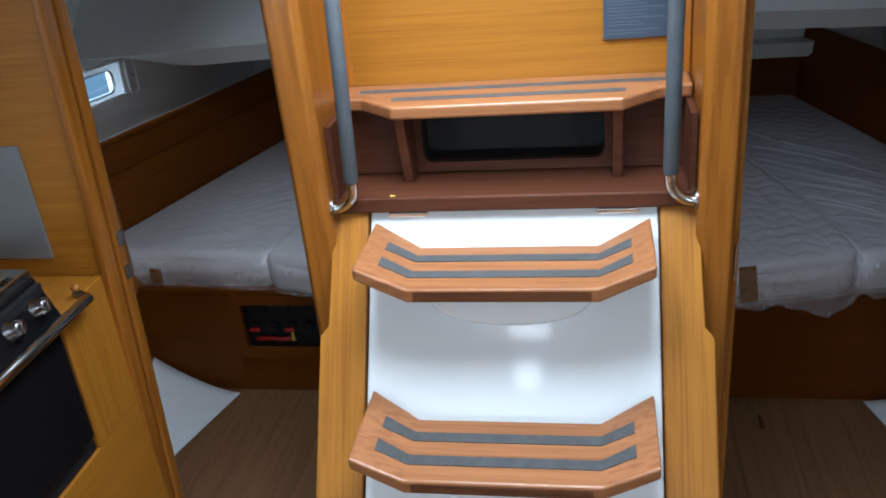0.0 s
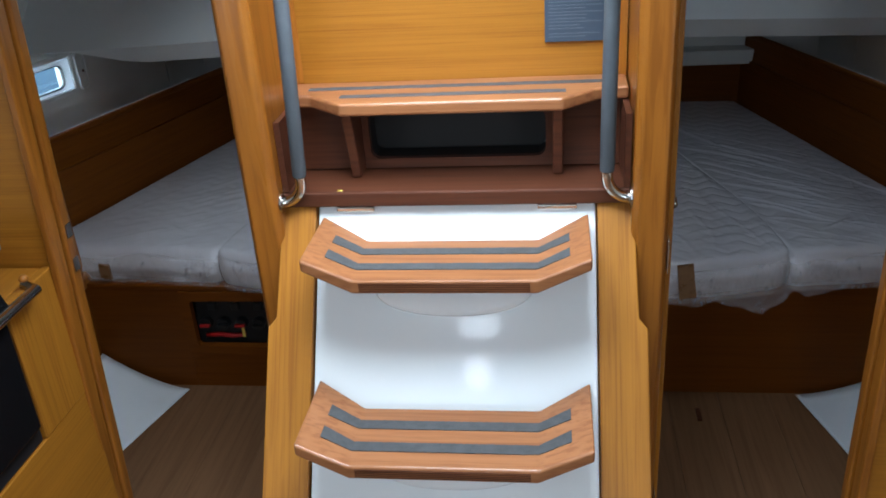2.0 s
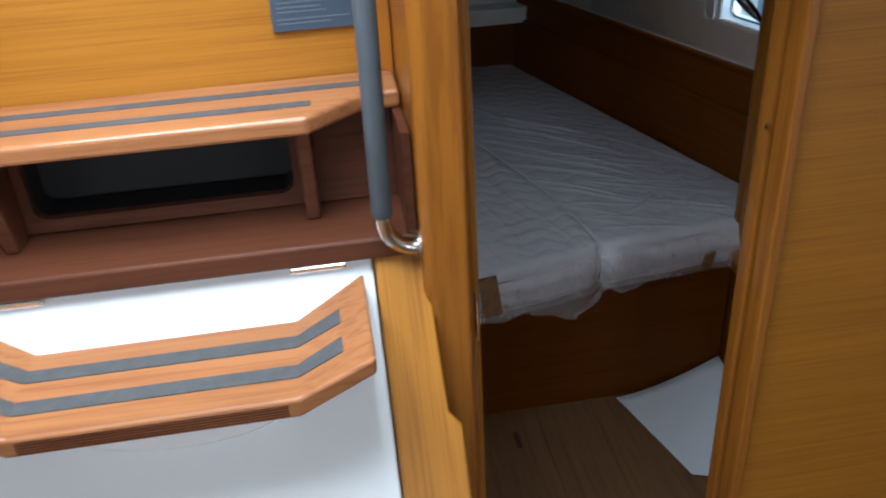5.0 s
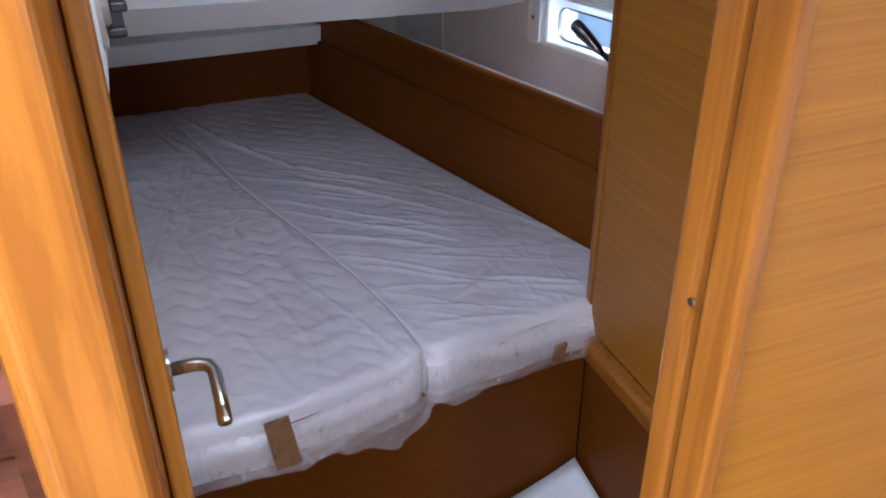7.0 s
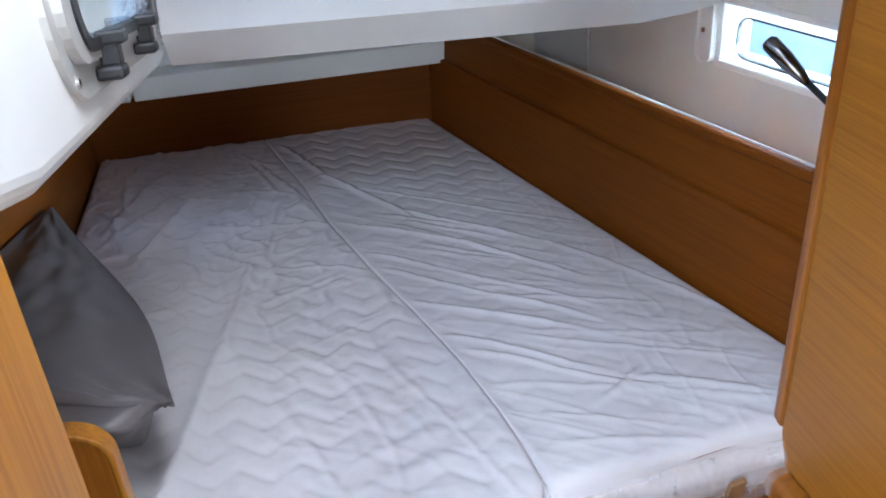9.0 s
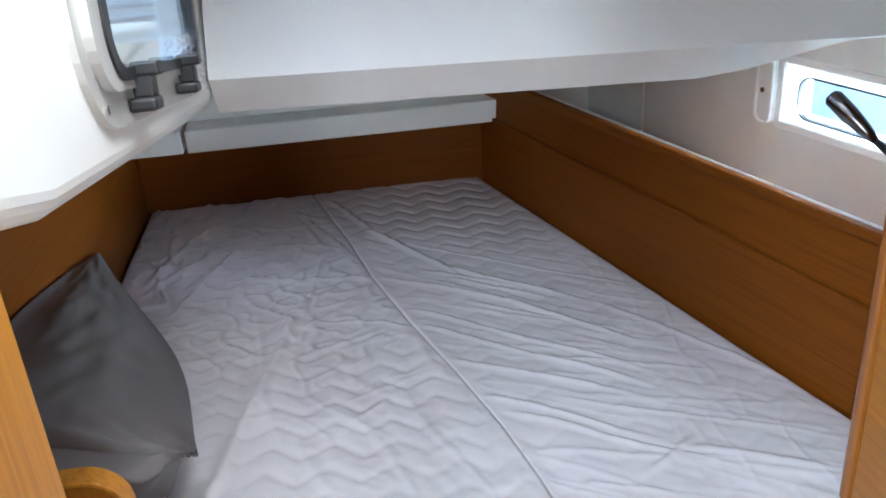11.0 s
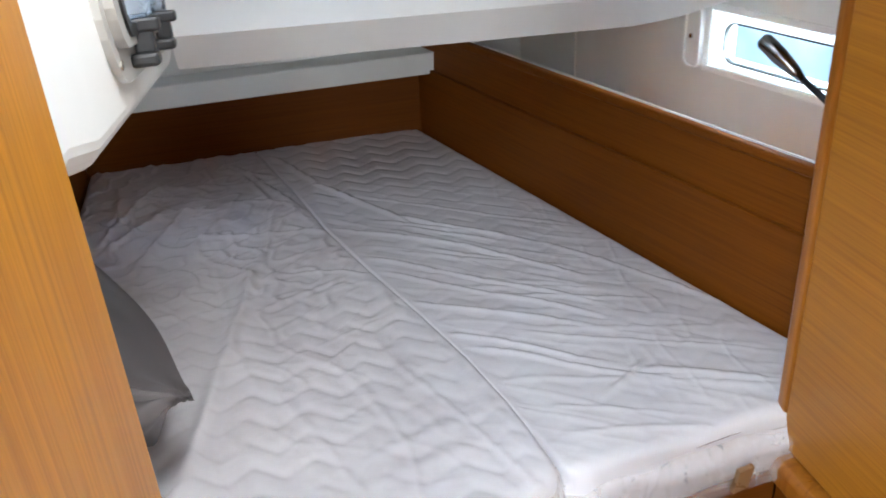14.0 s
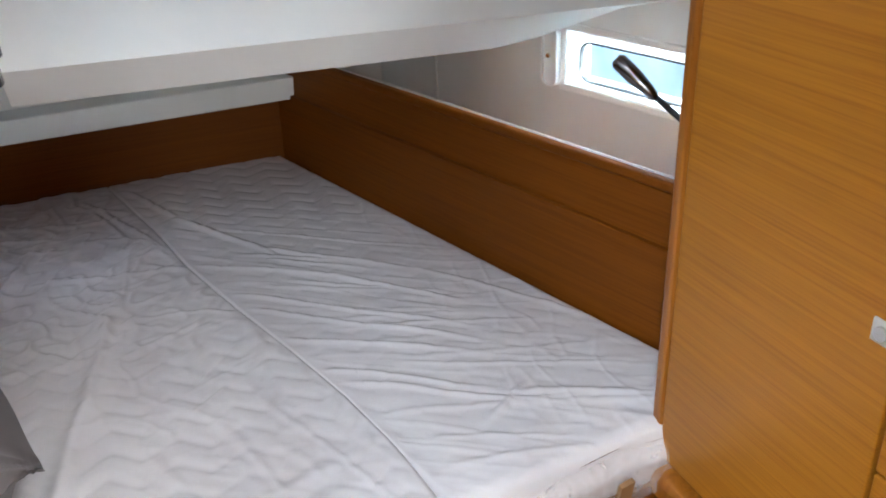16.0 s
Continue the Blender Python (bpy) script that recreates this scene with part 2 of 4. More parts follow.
def prism(points, axis, a, b, bevel=0.0, bm=None, seg=2):
    """A flat outline (list of 2D points in the two other axes) pushed along an axis from a to b."""
    own = bmesh.new()

    def place(p, v):
        return {"x": (v, p[0], p[1]), "y": (p[0], v, p[1]), "z": (p[0], p[1], v)}[axis]
    lo = [own.verts.new(place(p, a)) for p in points]
    hi = [own.verts.new(place(p, b)) for p in points]
    n = len(points)
    own.faces.new(lo)
    own.faces.new(hi[::-1])
    for i in range(n):
        own.faces.new((lo[i], lo[(i + 1) % n], hi[(i + 1) % n], hi[i]))
    bmesh.ops.recalc_face_normals(own, faces=own.faces)
    if bevel:
        bmesh.ops.bevel(own, geom=own.edges[:], offset=bevel, segments=seg, affect="EDGES", profile=0.5)
    return merge(bm, own)


def rounded(w, h, r, seg=6, x=0.0, y=0.0):
    """Outline of a rectangle with rounded corners, from its low corner."""
    pts = []
    for cx, cy, a0 in ((w - r, r, -90), (w - r, h - r, 0), (r, h - r, 90), (r, r, 180)):
        for i in range(seg + 1):
            a = radians(a0 + 90 * i / seg)
            pts.append((x + cx + r * math.cos(a), y + cy + r * math.sin(a)))
    return pts


def ring(outer, inner, axis, a, b, bm=None):
    """A frame between two outlines of equal length, pushed along an axis."""
    own = bmesh.new()

    def place(p, v):
        return {"x": (v, p[0], p[1]), "y": (p[0], v, p[1]), "z": (p[0], p[1], v)}[axis]
    loops = [[own.verts.new(place(p, v)) for p in o] for o, v in ((outer, a), (outer, b), (inner, b), (inner, a))]
    n = len(outer)
    for k in range(4):
        p, q = loops[k], loops[(k + 1) % 4]
        for i in range(n):
            own.faces.new((p[i], p[(i + 1) % n], q[(i + 1) % n], q[i]))
    bmesh.ops.recalc_face_normals(own, faces=own.faces)
    return merge(bm, own)


def tube(points, radius, bm=None, sides=14, radii=None):
    own = bmesh.new()
    pts = [Vector(p) for p in points]
    rings = []
    ref = Vector((0.31, 0.87, 0.12)).normalized()
    for i, p in enumerate(pts):
        d = (pts[min(i + 1, len(pts) - 1)] - pts[max(i - 1, 0)]).normalized()
        u = d.cross(ref).normalized()
        w = d.cross(u)
        r = radii[i] if radii else radius
        rings.append([own.verts.new(p + u * r * math.cos(2 * math.pi * k / sides) + w * r * math.sin(2 * math.pi * k / sides)) for k in range(sides)])
    for a, b in zip(rings, rings[1:]):
        for k in range(sides):
            own.faces.new((a[k], a[(k + 1) % sides], b[(k + 1) % sides], b[k]))
    own.faces.new(rings[0][::-1])
    own.faces.new(rings[-1])
    return merge(bm, own)


def sheet(nu, nv, f, bm=None):
    """A grid of nu x nv cells through f(u, v), u and v from 0 to 1."""
    own = bmesh.new()
    vs = [[own.verts.new(f(i / nu, j / nv)) for j in range(nv + 1)] for i in range(nu + 1)]
    for i in range(nu):
        for j in range(nv):
            own.faces.new((vs[i][j], vs[i + 1][j], vs[i + 1][j + 1], vs[i][j + 1]))
    return merge(bm, own)


def turned(bm, m):
    bmesh.ops.transform(bm, matrix=m, verts=bm.verts)
    return bm


def structure(name, bm, mat, label, category, smooth=False):
    return tagged(part(name, bm, mat, None, "", smooth), label, category, kind="structure")


# ---- setting: floor, bulkhead, ceilings, hull ----
fl = structure("floor", box(-2.2, 2.2, -3.2, 4.3, -0.06, -0.004), floor_mat, "dark laminate cabin sole of the boat", "floor")
for i in range(21):
    x0 = -1.68 + i * 0.16
    part("plank", box(x0 + 0.0004, x0 + 0.1596, -3.0, 2.44, -0.02, 0.0, 0.0004, seg=1), floor_mat, fl)

BY0, BY1 = 1.567, 1.612


def slant(bm, sx):
    """The port doorway narrows towards the top."""
    if sx < 0:
        for v in bm.verts:
            if -0.87 < v.co.x < -0.8:
                v.co.x += 0.042 * (min(v.co.z, 1.8) - 1.02)
    return bm


for sx, side in ((1, "starboard"), (-1, "port")):
    bm = box(sx * 0.862, sx * 2.2, BY0, BY1, 0, 1.95)
    box(sx * 0.43, sx * 0.862, BY0 + 0.004, BY1 - 0.004, 1.80, 1.95, bm=bm)
    slant(bm, sx)
    structure("wall_" + side, bm, wood_x, "varnished teak plywood bulkhead beside the cabin doorway", "wall")
    # jamb: two upright mouldings with a dark groove between them
    jamb = thing("door_frame", (sx * 0.85, 1.6, 0), "varnished teak door jamb with a dark groove", "door frame", "door frames")
    part("jamb_moulding", slant(box(sx * 0.843, sx * 0.861, BY0 - 0.012, BY0 + 0.028, 0, 1.80, 0.004), sx), wood_trim, jamb)
    part("jamb_moulding", slant(box(sx * 0.836, sx * 0.861, BY0 + 0.032, BY0 + 0.062, 0, 1.80, 0.005), sx), wood_trim, jamb)
    part("groove", slant(box(sx * 0.848, sx * 0.861, BY0 + 0.0275, BY0 + 0.0325, 0, 1.80), sx), dark, jamb)
    # post beside the steps
    post = thing("companionway_post", (sx * 0.38, 1.65, 0), "rounded varnished teak post beside the companionway steps", "post", "companionway posts")
    part("post_body", prism([(sx * 0.345, 1.80), (sx * 0.345, 1.575), (sx * 0.358, 1.562), (sx * 0.405, 1.562), (sx * 0.415, 1.575), (sx * 0.415, 1.64), (sx * 0.385, 1.65), (sx * 0.385, 1.80)], "z", 0, 1.95, 0.004), wood_trim, post)
    part("edge_moulding", box(sx * 0.416, sx * 0.430, 1.618, 1.643, 0, 1.80, 0.003), wood_z, post)

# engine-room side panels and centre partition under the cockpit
structure("wall_centre", prism([(1.86, 0), (3.966, 0), (3.966, 1.05), (2.97, 1.05), (2.17, 1.19), (1.86, 1.23)], "x", -0.05, 0.05), wood_shaded_y, "teak-faced centre partition under the cockpit", "wall")
structure("wall_engine", box(-0.383, 0.383, 1.815, 1.85, 0, 1.02), wood_x, "plain teak panel closing the engine space", "wall")

# hull sides, aft walls, ceilings of both cabins
PORT = 0.10  # the port cabin is that much wider
B0, B1 = Vector((1.403, 2.643)), Vector((1.033, 3.894))
BD = (B1 - B0).normalized()
BN = Vector((BD.y, -BD.x))


def along(s, off, z, sx):
    p = B0 + BD * s + BN * off
    return Vector((sx * p.x if sx > 0 else -p.x - PORT, p.y, z))


def wall_slab(s0, s1, off0, off1, z0, z1, sx, bevel=0.0, lean=0.0, fall=0.0):
    """A slab that follows the line of the hull; lean moves its top outwards."""
    bm = bmesh.new()
    bmesh.ops.create_cube(bm, size=1.0)
    for v in bm.verts:
        s = s0 if v.co.x < 0 else s1
        o = (off0 if v.co.y < 0 else off1) + (lean if v.co.z > 0 else 0)
        v.co = along(s, o, (z0 if v.co.z < 0 else z1) - fall * s, sx)
    bmesh.ops.recalc_face_normals(bm, faces=bm.faces)
    if bevel:
        bmesh.ops.bevel(bm, geom=bm.edges[:], offset=bevel, segments=3, affect="EDGES", profile=0.5)
    return bm


HULL = 0.33


def window_place(sx):
    """Ends and heights of the hull window; the port one sits higher and further forward."""
    return (0.04, 0.545, 0.828, 0.962) if sx > 0 else (-0.02, 0.490, 0.868, 1.002)


for sx, side in ((1, "starboard"), (-1, "port")):
    WS0, WS1, WZ0, WZ1 = window_place(sx)
    bm = wall_slab(-1.3, WS0, HULL, HULL + 0.09, 0.0, 1.838, sx)
    for s0, s1, z0, z1 in ((WS1, 1.52, 0.0, 1.838), (WS0, WS1, 0.0, WZ0), (WS0, WS1, WZ1, 1.838)):
        own = wall_slab(s0, s1, HULL, HULL + 0.09, z0, z1, sx)
        bm = merge(bm, own)
    structure("hull_" + side, bm, vinyl, "grey-white padded lining of the hull side", "wall")
    tagged(part("liner_panel", wall_slab(1.02, 1.50, HULL - 0.004, HULL + 0.002, 0.5, 1.12, sx, 0.001), liner), "pale lining panel at the stern end of the hull side", "lining", kind="structure")
    # aft: white ledge, upper wall
    bm = box(sx * 0.205, sx * 1.090, 3.87, 3.99, 0.705, 0.768, 0.004)
    box(sx * 0.05, sx * 0.195, 3.87, 3.99, 0.705, 0.768, 0.004, bm=bm)
    structure("ledge_" + side, bm, liner, "white moulded ledge above the foot of the berth", "ledge")
    structure("wall_aft_" + side, box(sx * 0.05, sx * 1.7, 3.965, 4.05, 0.3, 1.12), vinyl, "grey-white lining across the stern end of the cabin", "wall")
    # sloped face and lip below the cockpit seat, and the ceiling in front of it
    bm = bmesh.new()
    loops = []
    for x, low in ((0.425, 1.0), (1.27, 1.0), (1.36, 0.80), (1.44, 0.42), (1.53, 0.04), (1.90, 0.0)):
        top, lip = 1.100 - 0.03 * (x - 0.425), 0.002 + 0.067 * low
        pts = [(2.97, top), (3.52, 1.835), (3.56, 1.835), (3.56, 1.11), (3.07, top - lip - 0.002), (2.972 + 0.055 * low, top - lip)]
        loops.append([bm.verts.new((sx * x, y, z)) for y, z in pts])
    for p, q in zip(loops, loops[1:]):
        for k in range(6):
            bm.faces.new((p[k], p[(k + 1) % 6], q[(k + 1) % 6], q[k]))
    bm.faces.new(loops[0])
    bm.faces.new(loops[-1][::-1])
    structure("cockpit_seat_" + side, bm, liner, "white moulded underside of the cockpit seat with a lip", "ceiling")
    structure("cockpit_underside_" + side, box(sx * 0.02, sx * 2.2, 3.54, 4.30, 1.125, 1.2), liner, "white moulded underside of the cockpit over the foot of the berth", "ceiling")
    bm = box(sx * 0.425, sx * 2.2, 1.615, 1.85, 1.84, 1.92)
    box(sx * 0.425, sx * 0.46, 1.85, 2.25, 1.84, 1.92, bm=bm)
    box(sx * 0.82, sx * 2.2, 1.85, 2.25, 1.84, 1.92, bm=bm)
    box(sx * 0.425, sx * 2.2, 2.25, 4.30, 1.84, 1.92, bm=bm)
    structure("ceiling_" + side, bm, liner, "white moulded ceiling of the aft cabin", "ceiling")

# Backdrop: assumed water and an invented pale quay, both brightening the window view.
bm = box(-600, 600, -600, 600, -1.9, -1.2)
structure("water", bm, plain("backdrop_water", (0.10, 0.16, 0.17), 0.12, spread=0.4, size=0.8), "assumed green-grey water outside the windows", "water")
quay = box(4.2, 7.5, -30, 30, -1.2, 0.35)
structure("quay", quay, plain("pale_backdrop", (0.55, 0.56, 0.55), 0.85, spread=0.2, size=3), "invented pale block that brightens the window view", "quay")

# saloon around and behind the camera; its hatches and windows are assumed
bm = box(-2.2, 2.2, -3.2, -2.5, 1.95, 2.02)
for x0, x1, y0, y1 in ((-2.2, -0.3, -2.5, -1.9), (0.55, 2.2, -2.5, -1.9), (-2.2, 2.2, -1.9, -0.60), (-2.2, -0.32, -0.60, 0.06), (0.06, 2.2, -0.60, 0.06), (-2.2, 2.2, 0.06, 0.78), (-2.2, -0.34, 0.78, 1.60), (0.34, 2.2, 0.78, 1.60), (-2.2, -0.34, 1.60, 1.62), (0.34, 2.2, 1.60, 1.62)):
    box(x0, x1, y0, y1, 1.95, 2.02, bm=bm)
structure("ceiling_saloon", bm, liner, "unseen white saloon ceiling with openings for the added lamps", "ceiling")
structure("transom", box(-2.26, 2.26, 4.30, 4.36, 0, 1.92), liner, "white transom closing the stern", "wall")
structure("wall_forward", box(-2.2, 2.2, -3.26, -3.2, 0, 1.95), wood_x, "teak bulkhead at the forward end of the saloon", "wall")
for sx, side in ((1, "starboard"), (-1, "port")):
    bm = box(sx * 2.2, sx * 2.26, -3.2, 1.61, 0, 1.15)
    box(sx * 2.2, sx * 2.26, -3.2, -2.4, 1.15, 1.95, bm=bm)
    box(sx * 2.2, sx * 2.26, -1.0, 1.61, 1.15, 1.95, bm=bm)
    box(sx * 2.2, sx * 2.26, -2.4, -1.0, 1.45, 1.95, bm=bm)
    structure("saloon_side_" + side, bm, liner, "unseen white saloon side with an assumed window opening", "wall")


# ---- companionway steps ----
def panel_y(z):
    return 1.595 + 0.668 * (z - 0.987)


LEAN = math.atan(0.668)


def on_ladder(bm):
    """Turn a piece modelled upright (x across, y out of the plane, z up the slope) into the plane of the steps."""
    return turned(bm, Matrix.Translation((0, panel_y(0), 0)) @ Matrix.Rotation(-LEAN, 4, "X"))


SLOPE = 1.03 / math.cos(LEAN)
ladder = thing("companionway_steps", (0, 1.2, 0), "steep white companionway ladder with teak sides and treads", "steps")
bm = on_ladder(box(-0.279, 0.279, 0.0, 0.03, 0.02, SLOPE - 0.004, 0.004))
part("white_panel", bm, gelcoat, ladder, "glossy white moulded panel")
for sx in (1, -1):
    outline = [(sx * 0.282, 0.0), (sx * 0.374, 0.0), (sx * 0.374, 0.985), (sx * 0.358, 1.005), (sx * 0.352, SLOPE), (sx * 0.282, SLOPE)]
    part("side_board", on_ladder(prism(outline, "y", -0.012, 0.03, 0.003)), wood_slope, ladder, "varnished teak side board with a notch")
for z, y0, y1 in ((0.98, 1.383, 1.552), (0.705, 1.203, 1.376), (0.43, 1.022, 1.196)):
    # white moulded swelling below each tread
    def swell(u, v):
        a, b = math.pi * u, math.pi / 2 * v
        zz = z - 0.018 - 0.118 * math.sin(a) ** 0.34 * math.cos(b)
        return Vector((0.165 * math.cos(a) * math.cos(b) ** 0.6, panel_y(zz) + 0.002 - 0.060 * math.sin(b) ** 0.7, zz))
    part("moulded_bulge", sheet(24, 8, swell), gelcoat, ladder, "", True)
    rise = 0.036

    prof = [(-0.264, z + rise), (-0.168, z), (0.168, z), (0.264, z + rise), (0.264, z + rise - 0.024), (0.168, z - 0.028), (-0.168, z - 0.028), (-0.264, z + rise - 0.024)]
    bm = prism(prof, "y", y0, y1, 0.005, seg=3)
    for v in bm.verts:
        # the ends run back to the panel and their front corners are cut away
        t = max(0.0, (abs(v.co.x) - 0.168) / 0.096)
        if v.co.y > (y0 + y1) / 2:
            v.co.y += t * 0.042
        else:
            v.co.y += t * 0.012
    tread = part("tread", bm, wood_tread, ladder, "mahogany tread with raised ends")
    for f0 in (0.32, 0.69):
        yy = y0 + (y1 - y0) * f0
        pts = [(-0.226, 0.6 * rise), (-0.168, 0.0), (0.168, 0.0), (0.226, 0.6 * rise)]
        bm = prism([(x, z + dz + 0.0018) for x, dz in pts] + [(x, z + dz - 0.004) for x, dz in pts[::-1]], "y", yy - 0.0125, yy + 0.0125)
        for v in bm.verts:
            t = max(0.0, (abs(v.co.x) - 0.168) / 0.096)
            v.co.y += t * (0.030 if v.co.y > yy else 0.018)
        part("grip_strip", bm, strip_mat, tread, "dark grey non-slip strip")
    for k in range(5):
        zz = z - 0.006 - k * 0.004
        part("reeding", box(-0.155, 0.155, y0 - 0.0012, y0 + 0.002, zz - 0.0007, zz + 0.0007), wood_niche, tread)
for x0 in (-0.240, 0.165):
    bm = box(x0, x0 + 0.078, panel_y(1.02) - 0.012, panel_y(1.02) + 0.004, 1.018, 1.029, 0.003)
    part("hinge", bm, steel, ladder, "steel hinge leaf")

structure("engine_box", prism([(1.02, 0), (1.79, 0), (1.79, 1.0), (1.66, 1.0)], "x", -0.343, 0.343), wood_z, "teak engine box behind the steps", "engine box")

# ---- niche, top step and back panel ----
niche = thing("step_niche", (0, 1.7, 1.03), "open dark mahogany niche, colour deepened for the shade below the top step", "niche")
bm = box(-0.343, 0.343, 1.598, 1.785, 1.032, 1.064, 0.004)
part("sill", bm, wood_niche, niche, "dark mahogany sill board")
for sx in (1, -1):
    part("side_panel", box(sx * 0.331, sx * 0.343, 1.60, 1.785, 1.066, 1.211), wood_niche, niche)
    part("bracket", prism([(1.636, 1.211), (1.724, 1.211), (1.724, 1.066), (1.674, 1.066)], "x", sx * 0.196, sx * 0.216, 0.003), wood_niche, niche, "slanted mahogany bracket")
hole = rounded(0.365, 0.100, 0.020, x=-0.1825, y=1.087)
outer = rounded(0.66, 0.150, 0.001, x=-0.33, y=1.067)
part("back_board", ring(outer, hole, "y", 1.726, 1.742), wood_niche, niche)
# Near-black lining and plain sheet, no grille: they paint the opening's dark inside.
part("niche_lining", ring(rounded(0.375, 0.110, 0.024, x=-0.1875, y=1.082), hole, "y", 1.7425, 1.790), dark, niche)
part("vent_grille", box(-0.30, 0.30, 1.800, 1.812, 1.03, 1.22), dark, niche, "near-black sheet for the unlit space behind the niche")

top = thing("top_step", (0, 1.66, 1.212), "mahogany top step with two grey grip strips", "step")
outline = [(-0.343, 1.787), (0.343, 1.787), (0.343, 1.692), (0.288, 1.688), (0.215, 1.622), (-0.215, 1.622), (-0.288, 1.688), (-0.343, 1.692)]
tr = part("tread", prism(outline, "z", 1.212, 1.238, 0.006, seg=3), wood_tread, top)
for y, w in ((1.672, 0.222), (1.732, 0.30)):
    part("grip_strip", box(-w, w, y - 0.009, y + 0.009, 1.2370, 1.2396, 0.0008), strip_mat, tr, "dark grey non-slip strip")

structure("wall_companionway", box(-0.343, 0.343, 1.79, 1.815, 1.214, 1.98), wood_x, "teak-veneered panel above the top step", "wall")
for sx in (1, -1):
    tagged(part("corner_moulding", prism([(sx * 0.343, 1.789), (sx * 0.343, 1.765), (sx * 0.325, 1.789)], "z", 1.239, 1.95), wood_trim), "slim teak corner moulding", "moulding", kind="structure")
plq = thing("information_plaque", (0.25, 1.786, 1.30), "dark blue-grey plaque with fine pale print", "plaque")
part("plate", box(0.182, 0.315, 1.783, 1.7895, 1.306, 1.52, 0.001), plaque_mat, plq)
random.seed(4)
zz = 1.315
while zz < 1.515:
    w = random.uniform(0.06, 0.115)
    part("print_line", box(0.190, 0.190 + w, 1.7822, 1.7832, zz, zz + 0.0022), text_mat, plq)
    zz += random.choice((0.006, 0.006, 0.007, 0.010))
tagged(part("tag", box(-0.232, -0.222, 1.604, 1.609, 1.0642, 1.0658, 0.0005), yellow), "tiny yellow tag on the mahogany sill", "tag")

# ---- grab rails ----
for sx in (1, -1):
    rail = thing("grab_rail", (sx * 0.34, 1.57, 1.05), "steel grab rail in a grey foam sleeve", "grab rail", "companionway grab rails")
    pts = [Vector((sx * (0.297 + 0.049 * (1 - math.cos(a))), 1.578 + 0.012 * math.sin(a), 1.100 - 0.052 * math.sin(a))) for a in [i * math.pi / 2 / 10 for i in range(11)]]
    pts = [Vector((sx * 0.297, 1.578, 1.14))] + pts
    part("steel_bend", tube(pts, 0.011, sides=18), steel, rail, "polished steel bend", True)
    part("flange", tube([(sx * 0.342, 1.590, 1.048), (sx * 0.346, 1.590, 1.048)], 0.020, sides=20), steel, rail)
    end_z = 1.93 if sx > 0 else 1.485
    inward = 0.0375 if sx < 0 else -0.009  # the port rail leans towards the middle

    def rail_at(z):
        return (sx * (0.297 - inward * (z - 1.11)), 1.577, z)
    part("foam_sleeve", tube([rail_at(1.108), rail_at(1.112), rail_at(1.3), rail_at(end_z - 0.003), rail_at(end_z)], 0.0, sides=18, radii=[0.0125, 0.014, 0.014, 0.014, 0.0122]), foam, rail, "matt grey foam sleeve", True)
    if end_z < 1.9:
        part("steel_tube", tube([rail_at(end_z), rail_at(1.93)], 0.011, sides=18), steel, rail, "polished steel tube", True)


# ---- berths ----
def smooth_step(a, b, x):
    t = min(1, max(0, (x - a) / (b - a)))
    return t * t * (3 - 2 * t)


SEAM = [(2.30, 0.905), (2.425, 0.894), (2.515, 0.882), (2.611, 0.865), (2.746, 0.836), (2.928, 0.785), (3.129, 0.722), (3.367, 0.655), (3.595, 0.608), (3.95, 0.521)]


def seam_x(y):
    for (ya, xa), (yb, xb) in zip(SEAM, SEAM[1:]):
        if y <= yb or yb == SEAM[-1][0]:
            return xa + (xb - xa) * (y - ya) / (yb - ya)


def hull_x(y):
    s = (y - B0.y) / BD.y
    return (B0 + BD * s).x - 0.004


def film_folds(inner, count):
    """Straight pulled folds of the film: start, direction, length, height, width."""
    rng = random.Random(31 if inner else 17)
    out = []
    for i in range(count):
        ys = (2.95 + 0.55 * i / count if inner else 2.50 + 1.05 * i / count) + rng.uniform(-0.03, 0.03)
        ang = (rng.uniform(195, 235) if inner else -18 - 22 * i / count + rng.uniform(-7, 7))
        ln = rng.uniform(0.12, 0.34) if inner else rng.uniform(0.25, 0.72)
        off = -rng.uniform(0.0, 0.10) if inner else rng.uniform(0.0, 0.16)
        out.append((seam_x(ys) + off, ys, math.cos(radians(ang)), math.sin(radians(ang)), ln, rng.uniform(0.0015, 0.0035), rng.uniform(0.004, 0.008)))
    return out


FOLDS = {True: film_folds(True, 12), False: film_folds(False, 16)}
